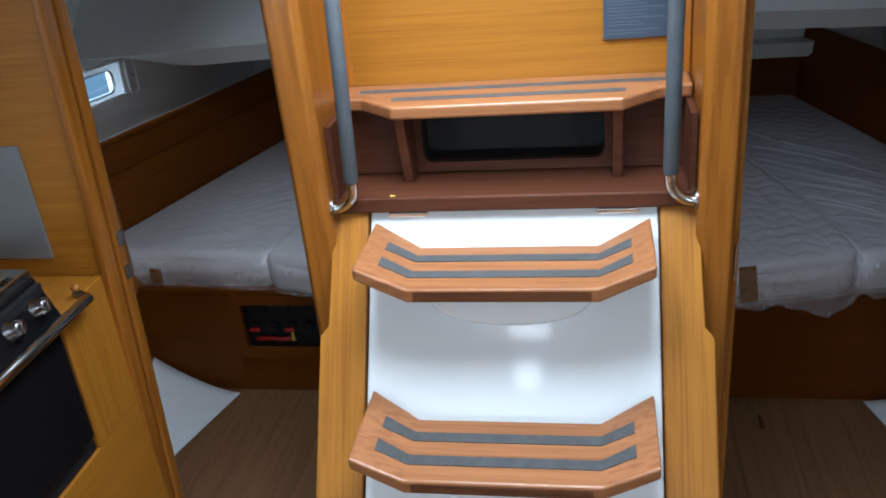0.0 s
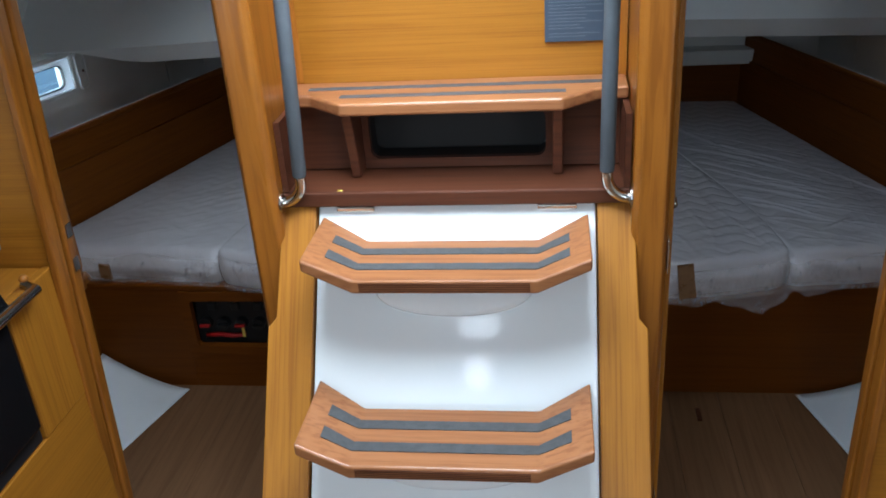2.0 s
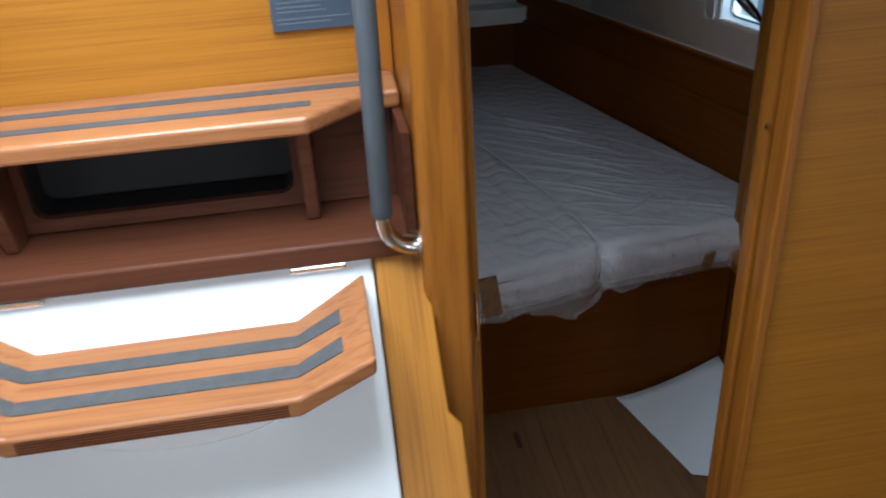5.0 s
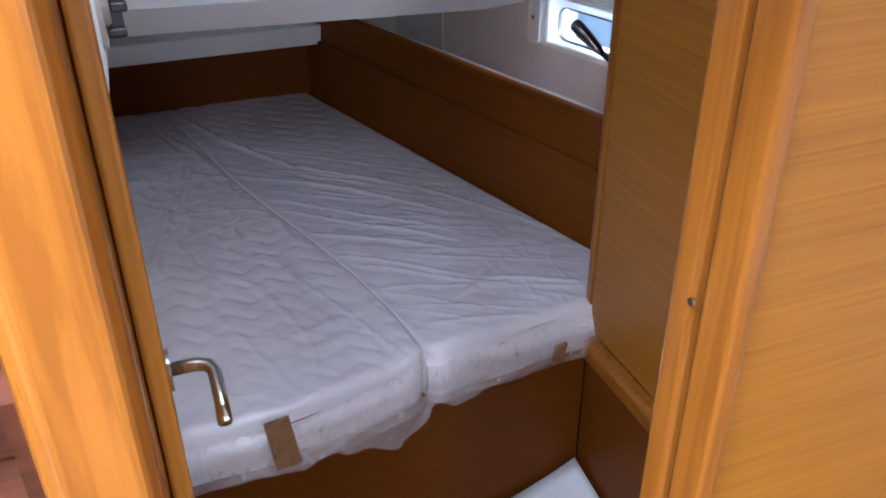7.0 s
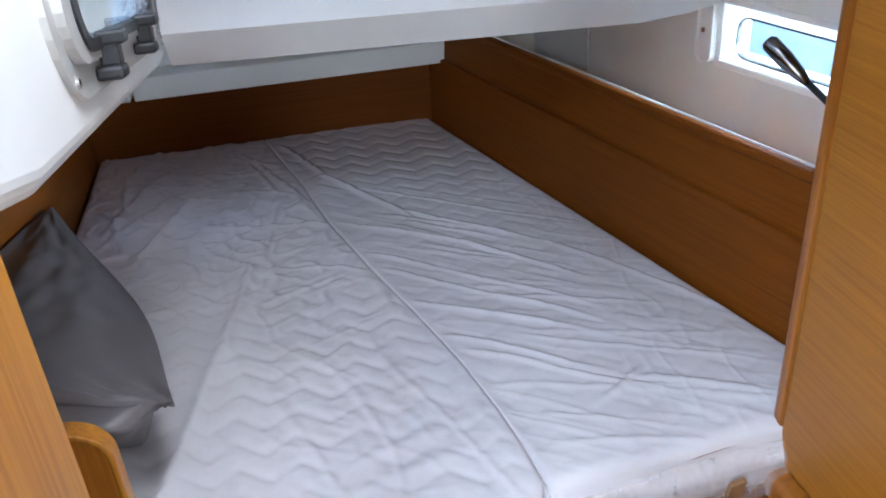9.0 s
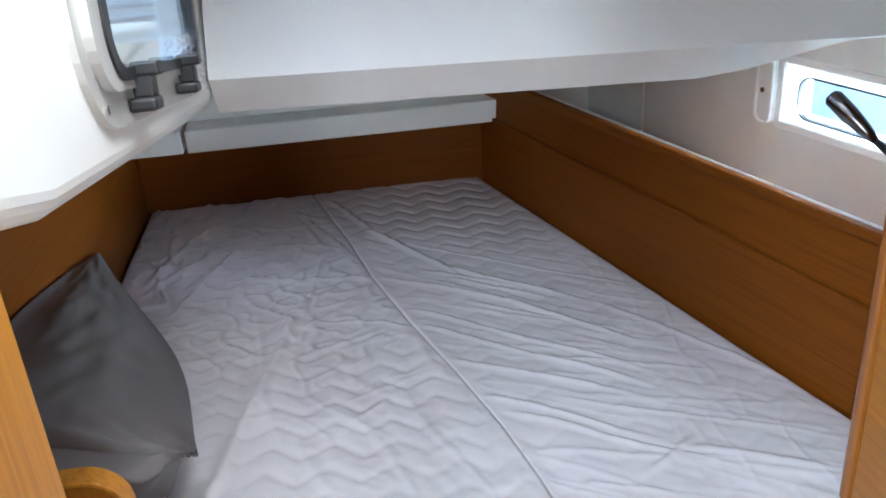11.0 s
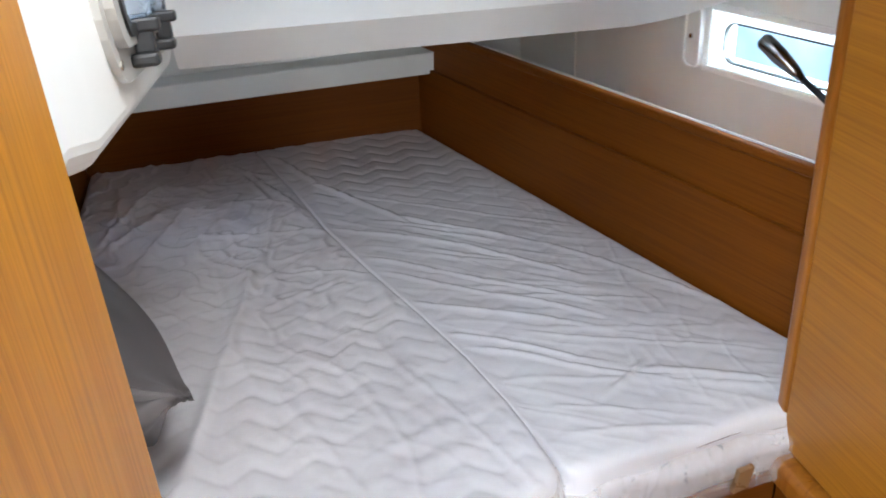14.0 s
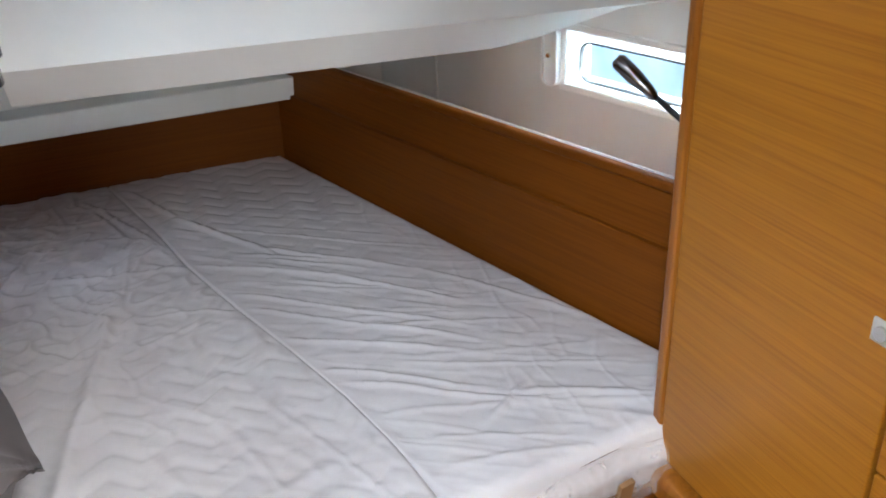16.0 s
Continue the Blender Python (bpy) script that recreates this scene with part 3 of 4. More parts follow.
# the large folds of the loose film: start, heading in degrees, length, height, width
LARGE_FOLDS = {
    True: [(0.482, 3.213, -103, 0.83, 0.009, 0.014), (0.451, 3.853, -66, 0.43, 0.006, 0.008), (0.632, 3.646, -90, 0.13, 0.006, 0.008),
           (0.328, 3.417, -12, 0.34, 0.006, 0.007), (0.131, 3.446, 73, 0.25, 0.007, 0.011), (0.216, 3.288, 69, 0.35, 0.007, 0.011),
           (0.439, 3.187, 54, 0.12, 0.006, 0.010), (0.540, 3.569, 106, 0.21, 0.005, 0.008), (0.823, 2.594, -165, 0.22, 0.003, 0.013),
           (0.807, 2.528, -166, 0.28, 0.003, 0.014), (0.673, 2.879, -139, 0.12, 0.004, 0.008), (0.30, 3.62, -127, 0.28, 0.006, 0.011)],
    False: [(0.560, 3.880, -66, 0.27, 0.007, 0.008), (0.661, 3.639, -59, 0.33, 0.008, 0.008), (0.832, 3.361, -42, 0.31, 0.006, 0.007),
            (0.673, 3.354, -35, 0.34, 0.006, 0.006), (0.942, 3.166, -48, 0.28, 0.006, 0.007), (0.734, 3.176, -40, 0.47, 0.006, 0.006),
            (0.752, 3.096, -39, 0.43, 0.006, 0.006), (0.786, 2.969, -33, 0.32, 0.006, 0.006), (0.813, 2.840, -36, 0.30, 0.005, 0.006),
            (1.125, 3.103, -55, 0.46, 0.005, 0.007), (0.860, 2.768, -34, 0.36, 0.005, 0.006), (1.036, 2.578, 31, 0.10, 0.006, 0.008),
            (1.108, 2.621, -26, 0.23, 0.006, 0.008)],
}
for inner_half, rows in LARGE_FOLDS.items():
    FOLDS[inner_half] += [(px, py, math.cos(radians(a)), math.sin(radians(a)), ln * 1.25, amp, wid) for px, py, a, ln, amp, wid in rows]


def folds_at(x, y, inner):
    h = 0.0
    wob = 0.010 * noise.noise(Vector((x * 7, y * 7, 40)))
    for px, py, dx, dy, ln, amp, wid in FOLDS[inner]:
        t = (x - px) * dx + (y - py) * dy
        if -0.03 < t < ln:
            d = (y - py) * dx - (x - px) * dy + wob
            if abs(d) < 4 * wid:
                end = smooth_step(-0.03, 0.05, t) * smooth_step(ln, ln * 0.6, t)
                h = max(h, amp * end * math.exp(-(d / wid) ** 2))
    return h


def quilt(x, y, inner):
    """Relief of the ticking: wavy stitched rows and the wrinkles of the film over it."""
    ph = (x / 0.10 + 0.26 * noise.noise(Vector((x * 4, y * 4, 8)))) % 1.0
    tri = 4 * abs(ph - 0.5) - 1
    wave = 0.017 * (0.7 * tri + 0.3 * math.sin(2 * math.pi * ph + math.pi / 2))
    row = (y + wave + 0.10 * x + 0.012 * noise.noise(Vector((x * 3, y * 3, 15)))) / 0.060
    q = -math.exp(-((row % 1.0 - 0.5) / 0.17) ** 2)
    p, a = x * 0.54 + y * 0.84, x * 0.84 - y * 0.54
    drift = noise.noise(Vector((a * 2.2, p * 2.2, 4.1)))
    if inner:
        flat = 0.55 + 0.45 * smooth_step(-0.3, 0.3, noise.noise(Vector((x * 3, y * 3, 2.2))))
        n = noise.noise(Vector((x * 7.5 + y * 2.0 + 0.5 * drift, y * 2.2 - x, 1.7)))
        fold = max(0.0, 1 - abs(n) * 9.0)
        far = smooth_step(2.8, 3.3, y)
        m = noise.noise(Vector((x * 10 + drift, y * 13 + x * 6, 6.6)))
        k = noise.noise(Vector((x * 16 - y * 7, y * 19 + drift, 1.1)))
        crease = max(0.0, 1 - abs(m) * 6.0) + 0.6 * max(0.0, 1 - abs(k) * 5.0)
        return folds_at(x, y, True) + 0.0034 * q * flat * (1 - 0.55 * far) + 0.0020 * fold + 0.0048 * (0.22 + 0.78 * far) * crease + 0.006 * noise.noise(Vector((x * 3.2, y * 2.4, 9)))
    n = noise.noise(Vector((p * 10 + 0.7 * drift, a * 1.1, 3.7)))
    m = noise.noise(Vector((p * 23 + 1.1 * drift, a * 2.6, 7.7)))
    k = noise.noise(Vector((p * 41 + drift, a * 7.0, 2.9)))
    broken = smooth_step(-0.35, 0.25, noise.noise(Vector((x * 5, y * 5, 12.5))))
    ridge = 0.35 * broken * max(0.0, 1 - abs(n) * 13.0) + 0.25 * max(0.0, 1 - abs(m) * 9.0) + 0.10 * k
    near = smooth_step(3.75, 3.35, y)
    cross = max(0.0, 1 - abs(noise.noise(Vector((x * 17, y * 6, 21.0)))) * 8) * smooth_step(1.0, 1.25, x)
    return folds_at(x, y, False) + 0.0030 * q * (1 - 0.50 * near) + 0.0040 * ridge * (0.25 + 0.75 * near) + 0.0012 * cross + 0.004 * noise.noise(Vector((x * 4, y * 4, 5)))


def cushion(sx, inner, name_label, yfront):
    """One half of the berth mattress: inner=True lies beside the centre partition."""
    T, Z0, R = 0.522, 0.405, 0.030
    ob = thing("mattress", (sx * (0.45 if inner else 1.0), 3.0, Z0), name_label, "mattress", "mattress halves")
    NU, NV = (190, 400) if sx > 0 else (80, 160)

    def edge(y):
        if inner:
            return 0.056, seam_x(y) - 0.0005
        return seam_x(y) + 0.0005, hull_x(y) + (PORT if sx < 0 else 0)

    def f(u, v):
        y = yfront(0) + (3.955 - yfront(0)) * v
        a, b = edge(y)
        x = a + (b - a) * u
        y = y + (yfront(x) - yfront(0)) * (1 - v)
        a, b = edge(y)
        x = a + (b - a) * u
        ds = min(x - a, b - x)
        df = y - yfront(x)
        drop = 0.0
        seam = (b - x) if inner else (x - a)
        for d, r in ((df, R), (seam, 0.005 + 0.012 * smooth_step(2.60, 2.40, y)), ((x - a) if inner else (b - x), 0.016)):
            if d < r:
                drop = max(drop, r - math.sqrt(max(0, r * r - (r - d) ** 2)))
        sag = (0.004 if inner else -0.004) * smooth_step(0.09, 0.02, seam) * smooth_step(3.3, 2.6, y)
        return Vector((sx * x, y, T - drop + sag + quilt(x, y, inner) * smooth_step(-0.004, 0.03, min(ds, df))))
    bm = sheet(NU, NV, f)
    # front face down to the berth top
    def front(u, v):
        p = f(u, 0)
        wob = 0.006 * noise.noise(Vector((p.x * 9, v * 3, 5)))
        return Vector((p.x, p.y - 0.012 * math.sin(math.pi * v) + wob, p.z + (Z0 - p.z) * v))
    sheet(NU, 14, front, bm)
    for uu in (0, 1):
        def side(u, v, uu=uu):
            p = f(uu, u)
            return Vector((p.x, p.y, p.z + (Z0 - p.z) * v))
        sheet(NV // 4, 3, side, bm)
    bmesh.ops.remove_doubles(bm, verts=bm.verts, dist=0.0004)
    part("ticking", bm, cloth, ob, "", True)

    def wrap(u, v):
        p = f(u, 0)
        x, z = p.x, p.z + 0.003 * (1 - v) - (p.z + 0.004 - Z0) * v
        n = noise.noise(Vector((x * 26, z * 30, 2))) + 0.6 * noise.noise(Vector((x * 60 + z * 40, z * 50, 7)))
        loose = smooth_step(0.0, 0.25, v)
        return Vector((x, p.y + 0.006 * (1 - loose) - (0.022 + 0.008 * n) * loose, z + (0.006 * n if v > 0.9 else 0)))
    part("film_wrap", sheet(140, 22, wrap), film_mat, ob, "crinkled clear film", True)
    return ob


def film_flap(sx, x0, x1, y, tip, depth, parent):
    def f(u, v):
        x = x0 + (x1 - x0) * u
        d = depth * max(0.12, 1 - abs(u - tip) / (tip if u < tip else 1 - tip) * 0.9)
        n = noise.noise(Vector((x * 22, v * 5, 3.3)))
        return Vector((sx * (x + 0.006 * n * v), y(x) - 0.012 - 0.014 * n * v, 0.425 - (0.02 + d) * v))
    part("film_flap", sheet(40, 12, f), film_mat, parent, "loose crumpled clear film", True)


def corner_cut(x):
    """The front corners of both halves are rounded where they meet."""
    d = min(0.05, abs(x - 0.8965))
    return 0.036 * (1 - math.sqrt(max(0.0, 1 - (1 - d / 0.05) ** 2)))


def berth(sx):
    side = "starboard" if sx > 0 else "port"

    def yfront(x):
        return 2.335 + (0 if sx > 0 else 0.03) + 0.085 * smooth_step(0.55, 1.05, abs(x)) + 0.02 * smooth_step(1.05, 1.26, abs(x)) + corner_cut(abs(x))
    base = thing("berth", (sx * 0.8, 2.44, 0), "teak-veneered berth front under the mattress", "berth")
    if sx > 0:
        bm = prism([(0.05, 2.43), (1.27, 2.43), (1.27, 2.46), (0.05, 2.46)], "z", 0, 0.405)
        part("front_panel", bm, wood_shaded, base)
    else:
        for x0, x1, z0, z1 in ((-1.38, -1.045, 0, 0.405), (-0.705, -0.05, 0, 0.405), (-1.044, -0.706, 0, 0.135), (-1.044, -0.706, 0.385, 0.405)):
            part("front_panel", box(x0, x1, 2.43, 2.46, z0, z1), wood_shaded, base)
    part("berth_top", prism([(sx * 0.052, 2.40), (sx * 1.27 - (PORT if sx < 0 else 0), 2.43), (sx * 1.36 - (PORT if sx < 0 else 0), 2.75), (sx * 1.02, 3.95), (sx * 0.052, 3.95)], "z", 0.385, 0.403, 0.003), wood_shaded, base)
    words = "film-wrapped white quilted mattress half on the berth"
    a = cushion(sx, True, words + " beside the centre partition", yfront)
    b = cushion(sx, False, words + " beside the hull", yfront)
    # tapes on the front edges
    def tape(parent, x, w, z0, z1, skew):
        y = yfront(x) - 0.030
        bm = prism([(sx * (x - w), z1), (sx * (x + w * 0.9), z1 + 0.006), (sx * (x + w + skew), z0 + 0.008), (sx * (x - w + skew), z0)], "y", y - 0.004, y + 0.006)
        part("tape", bm, tape_mat, parent, "strip of brown parcel tape")
    if sx > 0:
        tape(a, 0.575, 0.024, 0.418, 0.528, 0.012)
        tape(b, 1.195, 0.013, 0.412, 0.455, -0.008)
        film_flap(sx, 0.50, 0.70, yfront, 0.6, 0.03, a)
        film_flap(sx, 0.66, 0.92, yfront, 0.62, 0.075, a)
        film_flap(sx, 0.90, 1.10, yfront, 0.25, 0.03, b)
    else:
        tape(b, 1.29, 0.018, 0.418, 0.470, 0.0)
        film_flap(sx, 1.0, 1.34, yfront, 0.5, 0.012, b)
    # board along the hull in two steps with a rounded cap, and board at the foot
    side_board = thing("berth_side_board", tuple(along(0.6, 0.04, 0.38, sx)), "varnished teak board along the hull side of the berth", "board")
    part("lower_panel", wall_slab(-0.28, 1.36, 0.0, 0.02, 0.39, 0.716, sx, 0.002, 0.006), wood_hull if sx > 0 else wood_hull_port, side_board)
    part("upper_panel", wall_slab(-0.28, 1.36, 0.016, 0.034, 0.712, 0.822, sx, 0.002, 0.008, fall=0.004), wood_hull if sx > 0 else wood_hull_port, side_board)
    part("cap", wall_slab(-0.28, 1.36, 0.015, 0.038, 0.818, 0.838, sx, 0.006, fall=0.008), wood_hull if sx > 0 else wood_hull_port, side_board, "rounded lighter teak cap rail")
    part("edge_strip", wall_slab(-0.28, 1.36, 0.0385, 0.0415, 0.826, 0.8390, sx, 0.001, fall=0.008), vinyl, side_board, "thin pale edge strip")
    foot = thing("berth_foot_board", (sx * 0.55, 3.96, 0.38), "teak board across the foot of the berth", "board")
    part("panel", box(sx * 0.052, sx * 1.10, 3.940, 3.963, 0.39, 0.703, 0.002), wood_shaded, foot)


berth(1)
berth(-1)

# ---- port berth: electrical panel ----
el = thing("electrical_panel", (-0.87, 2.45, 0.14), "recessed black battery switch panel with red switches", "switch panel")
part("frame", ring(rounded(0.335, 0.245, 0.004, 3, -1.042, 0.138), rounded(0.265, 0.175, 0.012, 3, -1.008, 0.172), "y", 2.415, 2.44), wood_shaded, el)
part("back", box(-1.03, -0.72, 2.475, 2.48, 0.14, 0.38), dark, el)
random.seed(9)
for i in range(4):
    x = -0.985 + i * 0.062
    k = part("switch", tube([(x, 2.474, 0.235), (x, 2.450, 0.235)], 0.022, sides=18), black, el, "black battery switch")
    part("lever", box(x - 0.018, x + 0.018, 2.440, 2.452, 0.229, 0.240, 0.003), red if i % 2 == 0 else black, k, "red switch lever" if i % 2 == 0 else "")
for i in range(3):
    x = -0.97 + i * 0.08
    part("breaker", box(x, x + 0.03, 2.462, 2.476, 0.285, 0.315, 0.003), black, el)
part("red_cable", tube([(-0.99, 2.462, 0.188), (-0.94, 2.455, 0.196), (-0.90, 2.462, 0.186), (-0.85, 2.458, 0.194)], 0.008, sides=10), red, el, "red cable", True)
part("fuse_tag", box(-0.858, -0.848, 2.448, 2.452, 0.19, 0.225), yellow, el, "yellow tag")


# ---- wardrobes ----
def wardrobe(sx, dx):
    w = thing("wardrobe", (sx * 1.4, 2.05, 0), "tall varnished teak wardrobe with flush doors", "wardrobe", "cabin wardrobes")
    bm = box(sx * 1.302, sx * 2.15, 1.62, 2.462, 0.44, 1.84)
    part("carcass", bm, wood_x, w)
    part("corner_post", box(sx * 1.280, sx * 1.320, 2.448, 2.470, 0.44, 1.84, 0.006), wood_trim, w)
    for y0, y1, z0, z1 in ((2.072, 2.446, 0.452, 1.300), (2.072, 2.446, 1.306, 1.83), (1.64, 2.066, 0.728, 1.300), (1.64, 2.066, 0.452, 0.722), (1.64, 2.066, 1.306, 1.83)):
        d = part("door", box(sx * 1.284, sx * 1.3015, y0, y1, z0, z1, 0.0025), wood_y, w)
        if z0 < 1.2 and z1 > 1.2:
            yl = y0 + 0.022 if y0 > 2.07 else y1 - 0.022
            lk = part("lock", box(sx * 1.281, sx * 1.285, yl - 0.015, yl + 0.015, 0.885, 0.915, 0.002), alloy, d, "small square metal push lock")
            part("button", tube([(sx * 1.281, yl, 0.90), (sx * 1.277, yl, 0.90)], 0.009, sides=16), steel, lk, "round metal button")
    bm = prism([(sx * 1.262, 0.392), (sx * 1.262, 0.425), (sx * 1.270, 0.438), (sx * 1.292, 0.442), (sx * 1.40, 0.442), (sx * 1.40, 0.392)], "y", 1.62, 2.475, 0.004)
    part("plinth_ledge", bm, wood_trim, w, "rounded teak ledge below the doors")
    part("plinth", box(sx * 1.274, sx * 1.31, 1.62, 2.43, 0.0, 0.391), wood_shaded_y, w)
    w.location.x += dx


wardrobe(1, 0.0)
wardrobe(-1, -PORT)


# ---- hull windows ----
def hull_window(sx, group):
    WS0, WS1, WZ0, WZ1 = window_place(sx)
    w = thing("window", tuple(along(0.3, HULL, WZ0, sx)), "narrow hull window in a deep white reveal", "window", group)

    def put(name, s0, s1, o0, o1, z0, z1, mat, bevel=0.0, label="", parent=w):
        return part(name, wall_slab(s0, s1, o0, o1, z0, z1, sx, bevel), mat, parent, label)
    f = put("window_frame", WS0 - 0.012, WS0 + 0.006, HULL - 0.004, HULL + 0.088, WZ0 - 0.012, WZ1 + 0.012, reveal_mat, 0.003)
    put("window_frame", WS1 - 0.006, WS1 + 0.012, HULL - 0.004, HULL + 0.088, WZ0 - 0.012, WZ1 + 0.012, reveal_mat, 0.003)
    put("window_frame", WS0, WS1, HULL - 0.004, HULL + 0.088, WZ0 - 0.012, WZ0 + 0.004, reveal_mat, 0.003)
    put("window_frame", WS0, WS1, HULL - 0.004, HULL + 0.088, WZ1 - 0.004, WZ1 + 0.012, reveal_mat, 0.003)
    # inner white plate with a rounded opening
    cut = rounded(WS1 - WS0 - 0.075, WZ1 - WZ0 - 0.042, 0.030, 6, WS0 + 0.03, WZ0 + 0.018)
    out = rounded(WS1 - WS0, WZ1 - WZ0, 0.001, 6, WS0, WZ0)

    def follow(bm):
        for v in bm.verts:
            v.co = along(v.co.x, v.co.y, v.co.z, sx)
        return bm
    part("inner_plate", follow(ring(out, cut, "y", HULL + 0.004, HULL + 0.012)), plate_mat, w)
    gin = rounded(WS1 - WS0 - 0.081, WZ1 - WZ0 - 0.048, 0.027, 6, WS0 + 0.033, WZ0 + 0.021)
    part("gasket", follow(ring(cut, gin, "y", HULL + 0.001, HULL + 0.014)), black, w, "black rubber gasket")
    pane = part("pane", follow(prism(cut, "y", HULL + 0.0145, HULL + 0.0185)), glass, w)
    pane.visible_shadow = False
    tab = rounded(0.05, WZ1 - WZ0 + 0.012, 0.022, 6, WS1 + 0.008, WZ0 - 0.008)
    t = part("fixing_tab", follow(prism(tab, "y", HULL - 0.012, HULL + 0.001)), vinyl, w, "rounded grey-white fixing tab")
    # Ring in a brighter white paints the highlight along the tab's edge.
    tab_in = rounded(0.042, WZ1 - WZ0 + 0.004, 0.018, 6, WS1 + 0.012, WZ0 - 0.004)
    part("rim", follow(ring(tab, tab_in, "y", HULL - 0.019, HULL - 0.0121)), reveal_mat, t, "raised rim in brighter white for the tab's edge highlight")
    c = along(WS1 + 0.040, HULL - 0.0125, WZ0 + 0.064, sx)
    part("screw", tube([c, c - Vector((sx * BN.x, BN.y, 0)) * 0.003], 0.006, sides=14), steel, t, "steel screw head")


hull_window(1, "hull windows")
hull_window(-1, "hull windows")

# ---- reading lamp beside the starboard window ----
lampT = thing("reading_lamp", (1.40, 2.475, 0.86), "chrome reading lamp on a black flexible stalk", "reading lamp")
part("stalk", tube([(1.49, 2.471, 0.87), (1.485, 2.52, 0.880), (1.462, 2.58, 0.905), (1.425, 2.64, 0.950), (1.398, 2.683, 0.985)], 0.0055, sides=10), black, lampT, "black flexible stalk", True)
hp = [Vector((1.400, 2.680, 0.982)), Vector((1.392, 2.692, 0.993)), Vector((1.376, 2.714, 1.014)), Vector((1.360, 2.737, 1.036)), Vector((1.357, 2.741, 1.040))]
part("head", tube(hp, 0.0, sides=18, radii=[0.0055, 0.010, 0.0140, 0.0140, 0.009]), gun, lampT, "dark chrome bullet head", True)

# ---- cockpit well with its opening portlight ----
PB = Matrix.Translation((0.42, 2.280, 1.246)) @ Matrix.Rotation(radians(-10.3), 4, "X")
well = tagged(new("cockpit_well"), "white moulded side of the cockpit well", "cockpit side", kind="structure")
PW, PH = 0.63, 0.30
outer_wall = [(1.86, 1.228), (2.06, 1.223), (2.17, 1.189), (2.97, 1.048), (3.40, 1.055), (3.40, 1.83), (1.86, 1.83)]


def portlight_side(sx):
    m = Matrix.Scale(-1, 4, (1, 0, 0)) if sx < 0 else Matrix()
    hole = [PB @ Vector((0, p[0], p[1])) for p in rounded(PW, PH, 0.07, 6)]
    hole2 = [(p.y, p.z) for p in hole]
    bm = bmesh.new()
    for x in (0.42, 0.37):
        vo = [bm.verts.new((x, *p)) for p in outer_wall]
        vh = [bm.verts.new((x, *p)) for p in hole2]
        eo = [bm.edges.new((vo[i], vo[(i + 1) % len(vo)])) for i in range(len(vo))]
        eh = [bm.edges.new((vh[i], vh[(i + 1) % len(vh)])) for i in range(len(vh))]
        bmesh.ops.triangle_fill(bm, edges=eo + eh, use_beauty=True)
        if x == 0.42:
            first = vo, vh
        else:
            for p, q in zip(first, (vo, vh)):
                for i in range(len(p)):
                    bm.faces.new((p[i], p[(i + 1) % len(p)], q[(i + 1) % len(q)], q[i]))
    edges = [e for e in bm.edges if all(abs(v.co.x - 0.42) < 1e-5 for v in e.verts) and all(v in first[0] for v in e.verts) and max(v.co.z for v in e.verts) < 1.3]
    bmesh.ops.bevel(bm, geom=edges, offset=0.022, segments=5, affect="EDGES", profile=0.5)
    turned(bm, m)
    part("wall", bm, liner, well)
    pl = thing("portlight", (sx * 0.42, 2.5, 1.2), "open-framed alloy portlight in the cockpit side", "portlight", "cockpit portlights")

    def local(bm):
        return turned(bm, m @ PB)
    o = rounded(PW + 0.030, PH + 0.054, 0.100, 8, -0.003, -0.031)
    i1 = rounded(PW - 0.04, PH - 0.004, 0.06, 8, 0.020, 0.002)
    i2 = rounded(PW - 0.110, PH - 0.020, 0.05, 8, 0.055, 0.010)
    i3 = rounded(PW - 0.146, PH - 0.044, 0.036, 8, 0.073, 0.022)
    part("flange", local(ring(o, i1, "x", 0.0, 0.007)), alloy, pl)
    part("inner_frame", local(ring(i1, i2, "x", -0.035, 0.016)), alloy, pl)
    part("gasket", local(ring(i2, i3, "x", 0.0, 0.019)), black, pl, "black rubber gasket")
    pane = part("pane", local(prism(i3, "x", 0.004, 0.009)), glass, pl)
    pane.visible_shadow = False
    for yy in (0.155, 0.415):
        bm = box(0.006, 0.034, yy - 0.019, yy + 0.019, -0.022, -0.008, 0.004)
        box(0.012, 0.032, yy - 0.013, yy + 0.013, -0.009, 0.022, 0.003, bm=bm)
        box(0.012, 0.040, yy - 0.015, yy + 0.015, 0.012, 0.026, 0.003, bm=bm)
        part("dog_handle", local(bm), black, pl, "black plastic turning handle")
    for yy, zz in ((0.0, 0.12), (0.06, -0.012), (0.28, -0.012)):
        part("screw", local(tube([(0.007, yy - 0.006, zz), (0.009, yy - 0.006, zz)], 0.005, sides=12)), steel, pl)


portlight_side(1)
portlight_side(-1)
SOLE = [(1.86, 1.262), (2.06, 1.256), (2.17, 1.226), (2.97, 1.085), (3.40, 1.085)]
part("sole", prism(SOLE + [(y, z - 0.024) for y, z in SOLE[::-1]], "x", -0.369, 0.369), deck_mat, well)
bm = box(-0.37, 0.37, 1.82, 1.858, 1.24, 2.3)
part("front", bm, deck_mat, well)
part("aft", box(-0.37, 0.37, 3.40, 3.45, 1.06, 1.9), deck_mat, well)
for i in range(7):
    part("slat", prism([(2.2, 1.224), (2.97, 1.088), (3.38, 1.088), (3.38, 1.100), (2.97, 1.100), (2.2, 1.236)], "x", -0.34 + i * 0.1, -0.255 + i * 0.1), pale_teak, well)
vent = thing("vent_grille", (0.2, 3.395, 1.13), "grey louvred vent on the aft cockpit side", "vent")
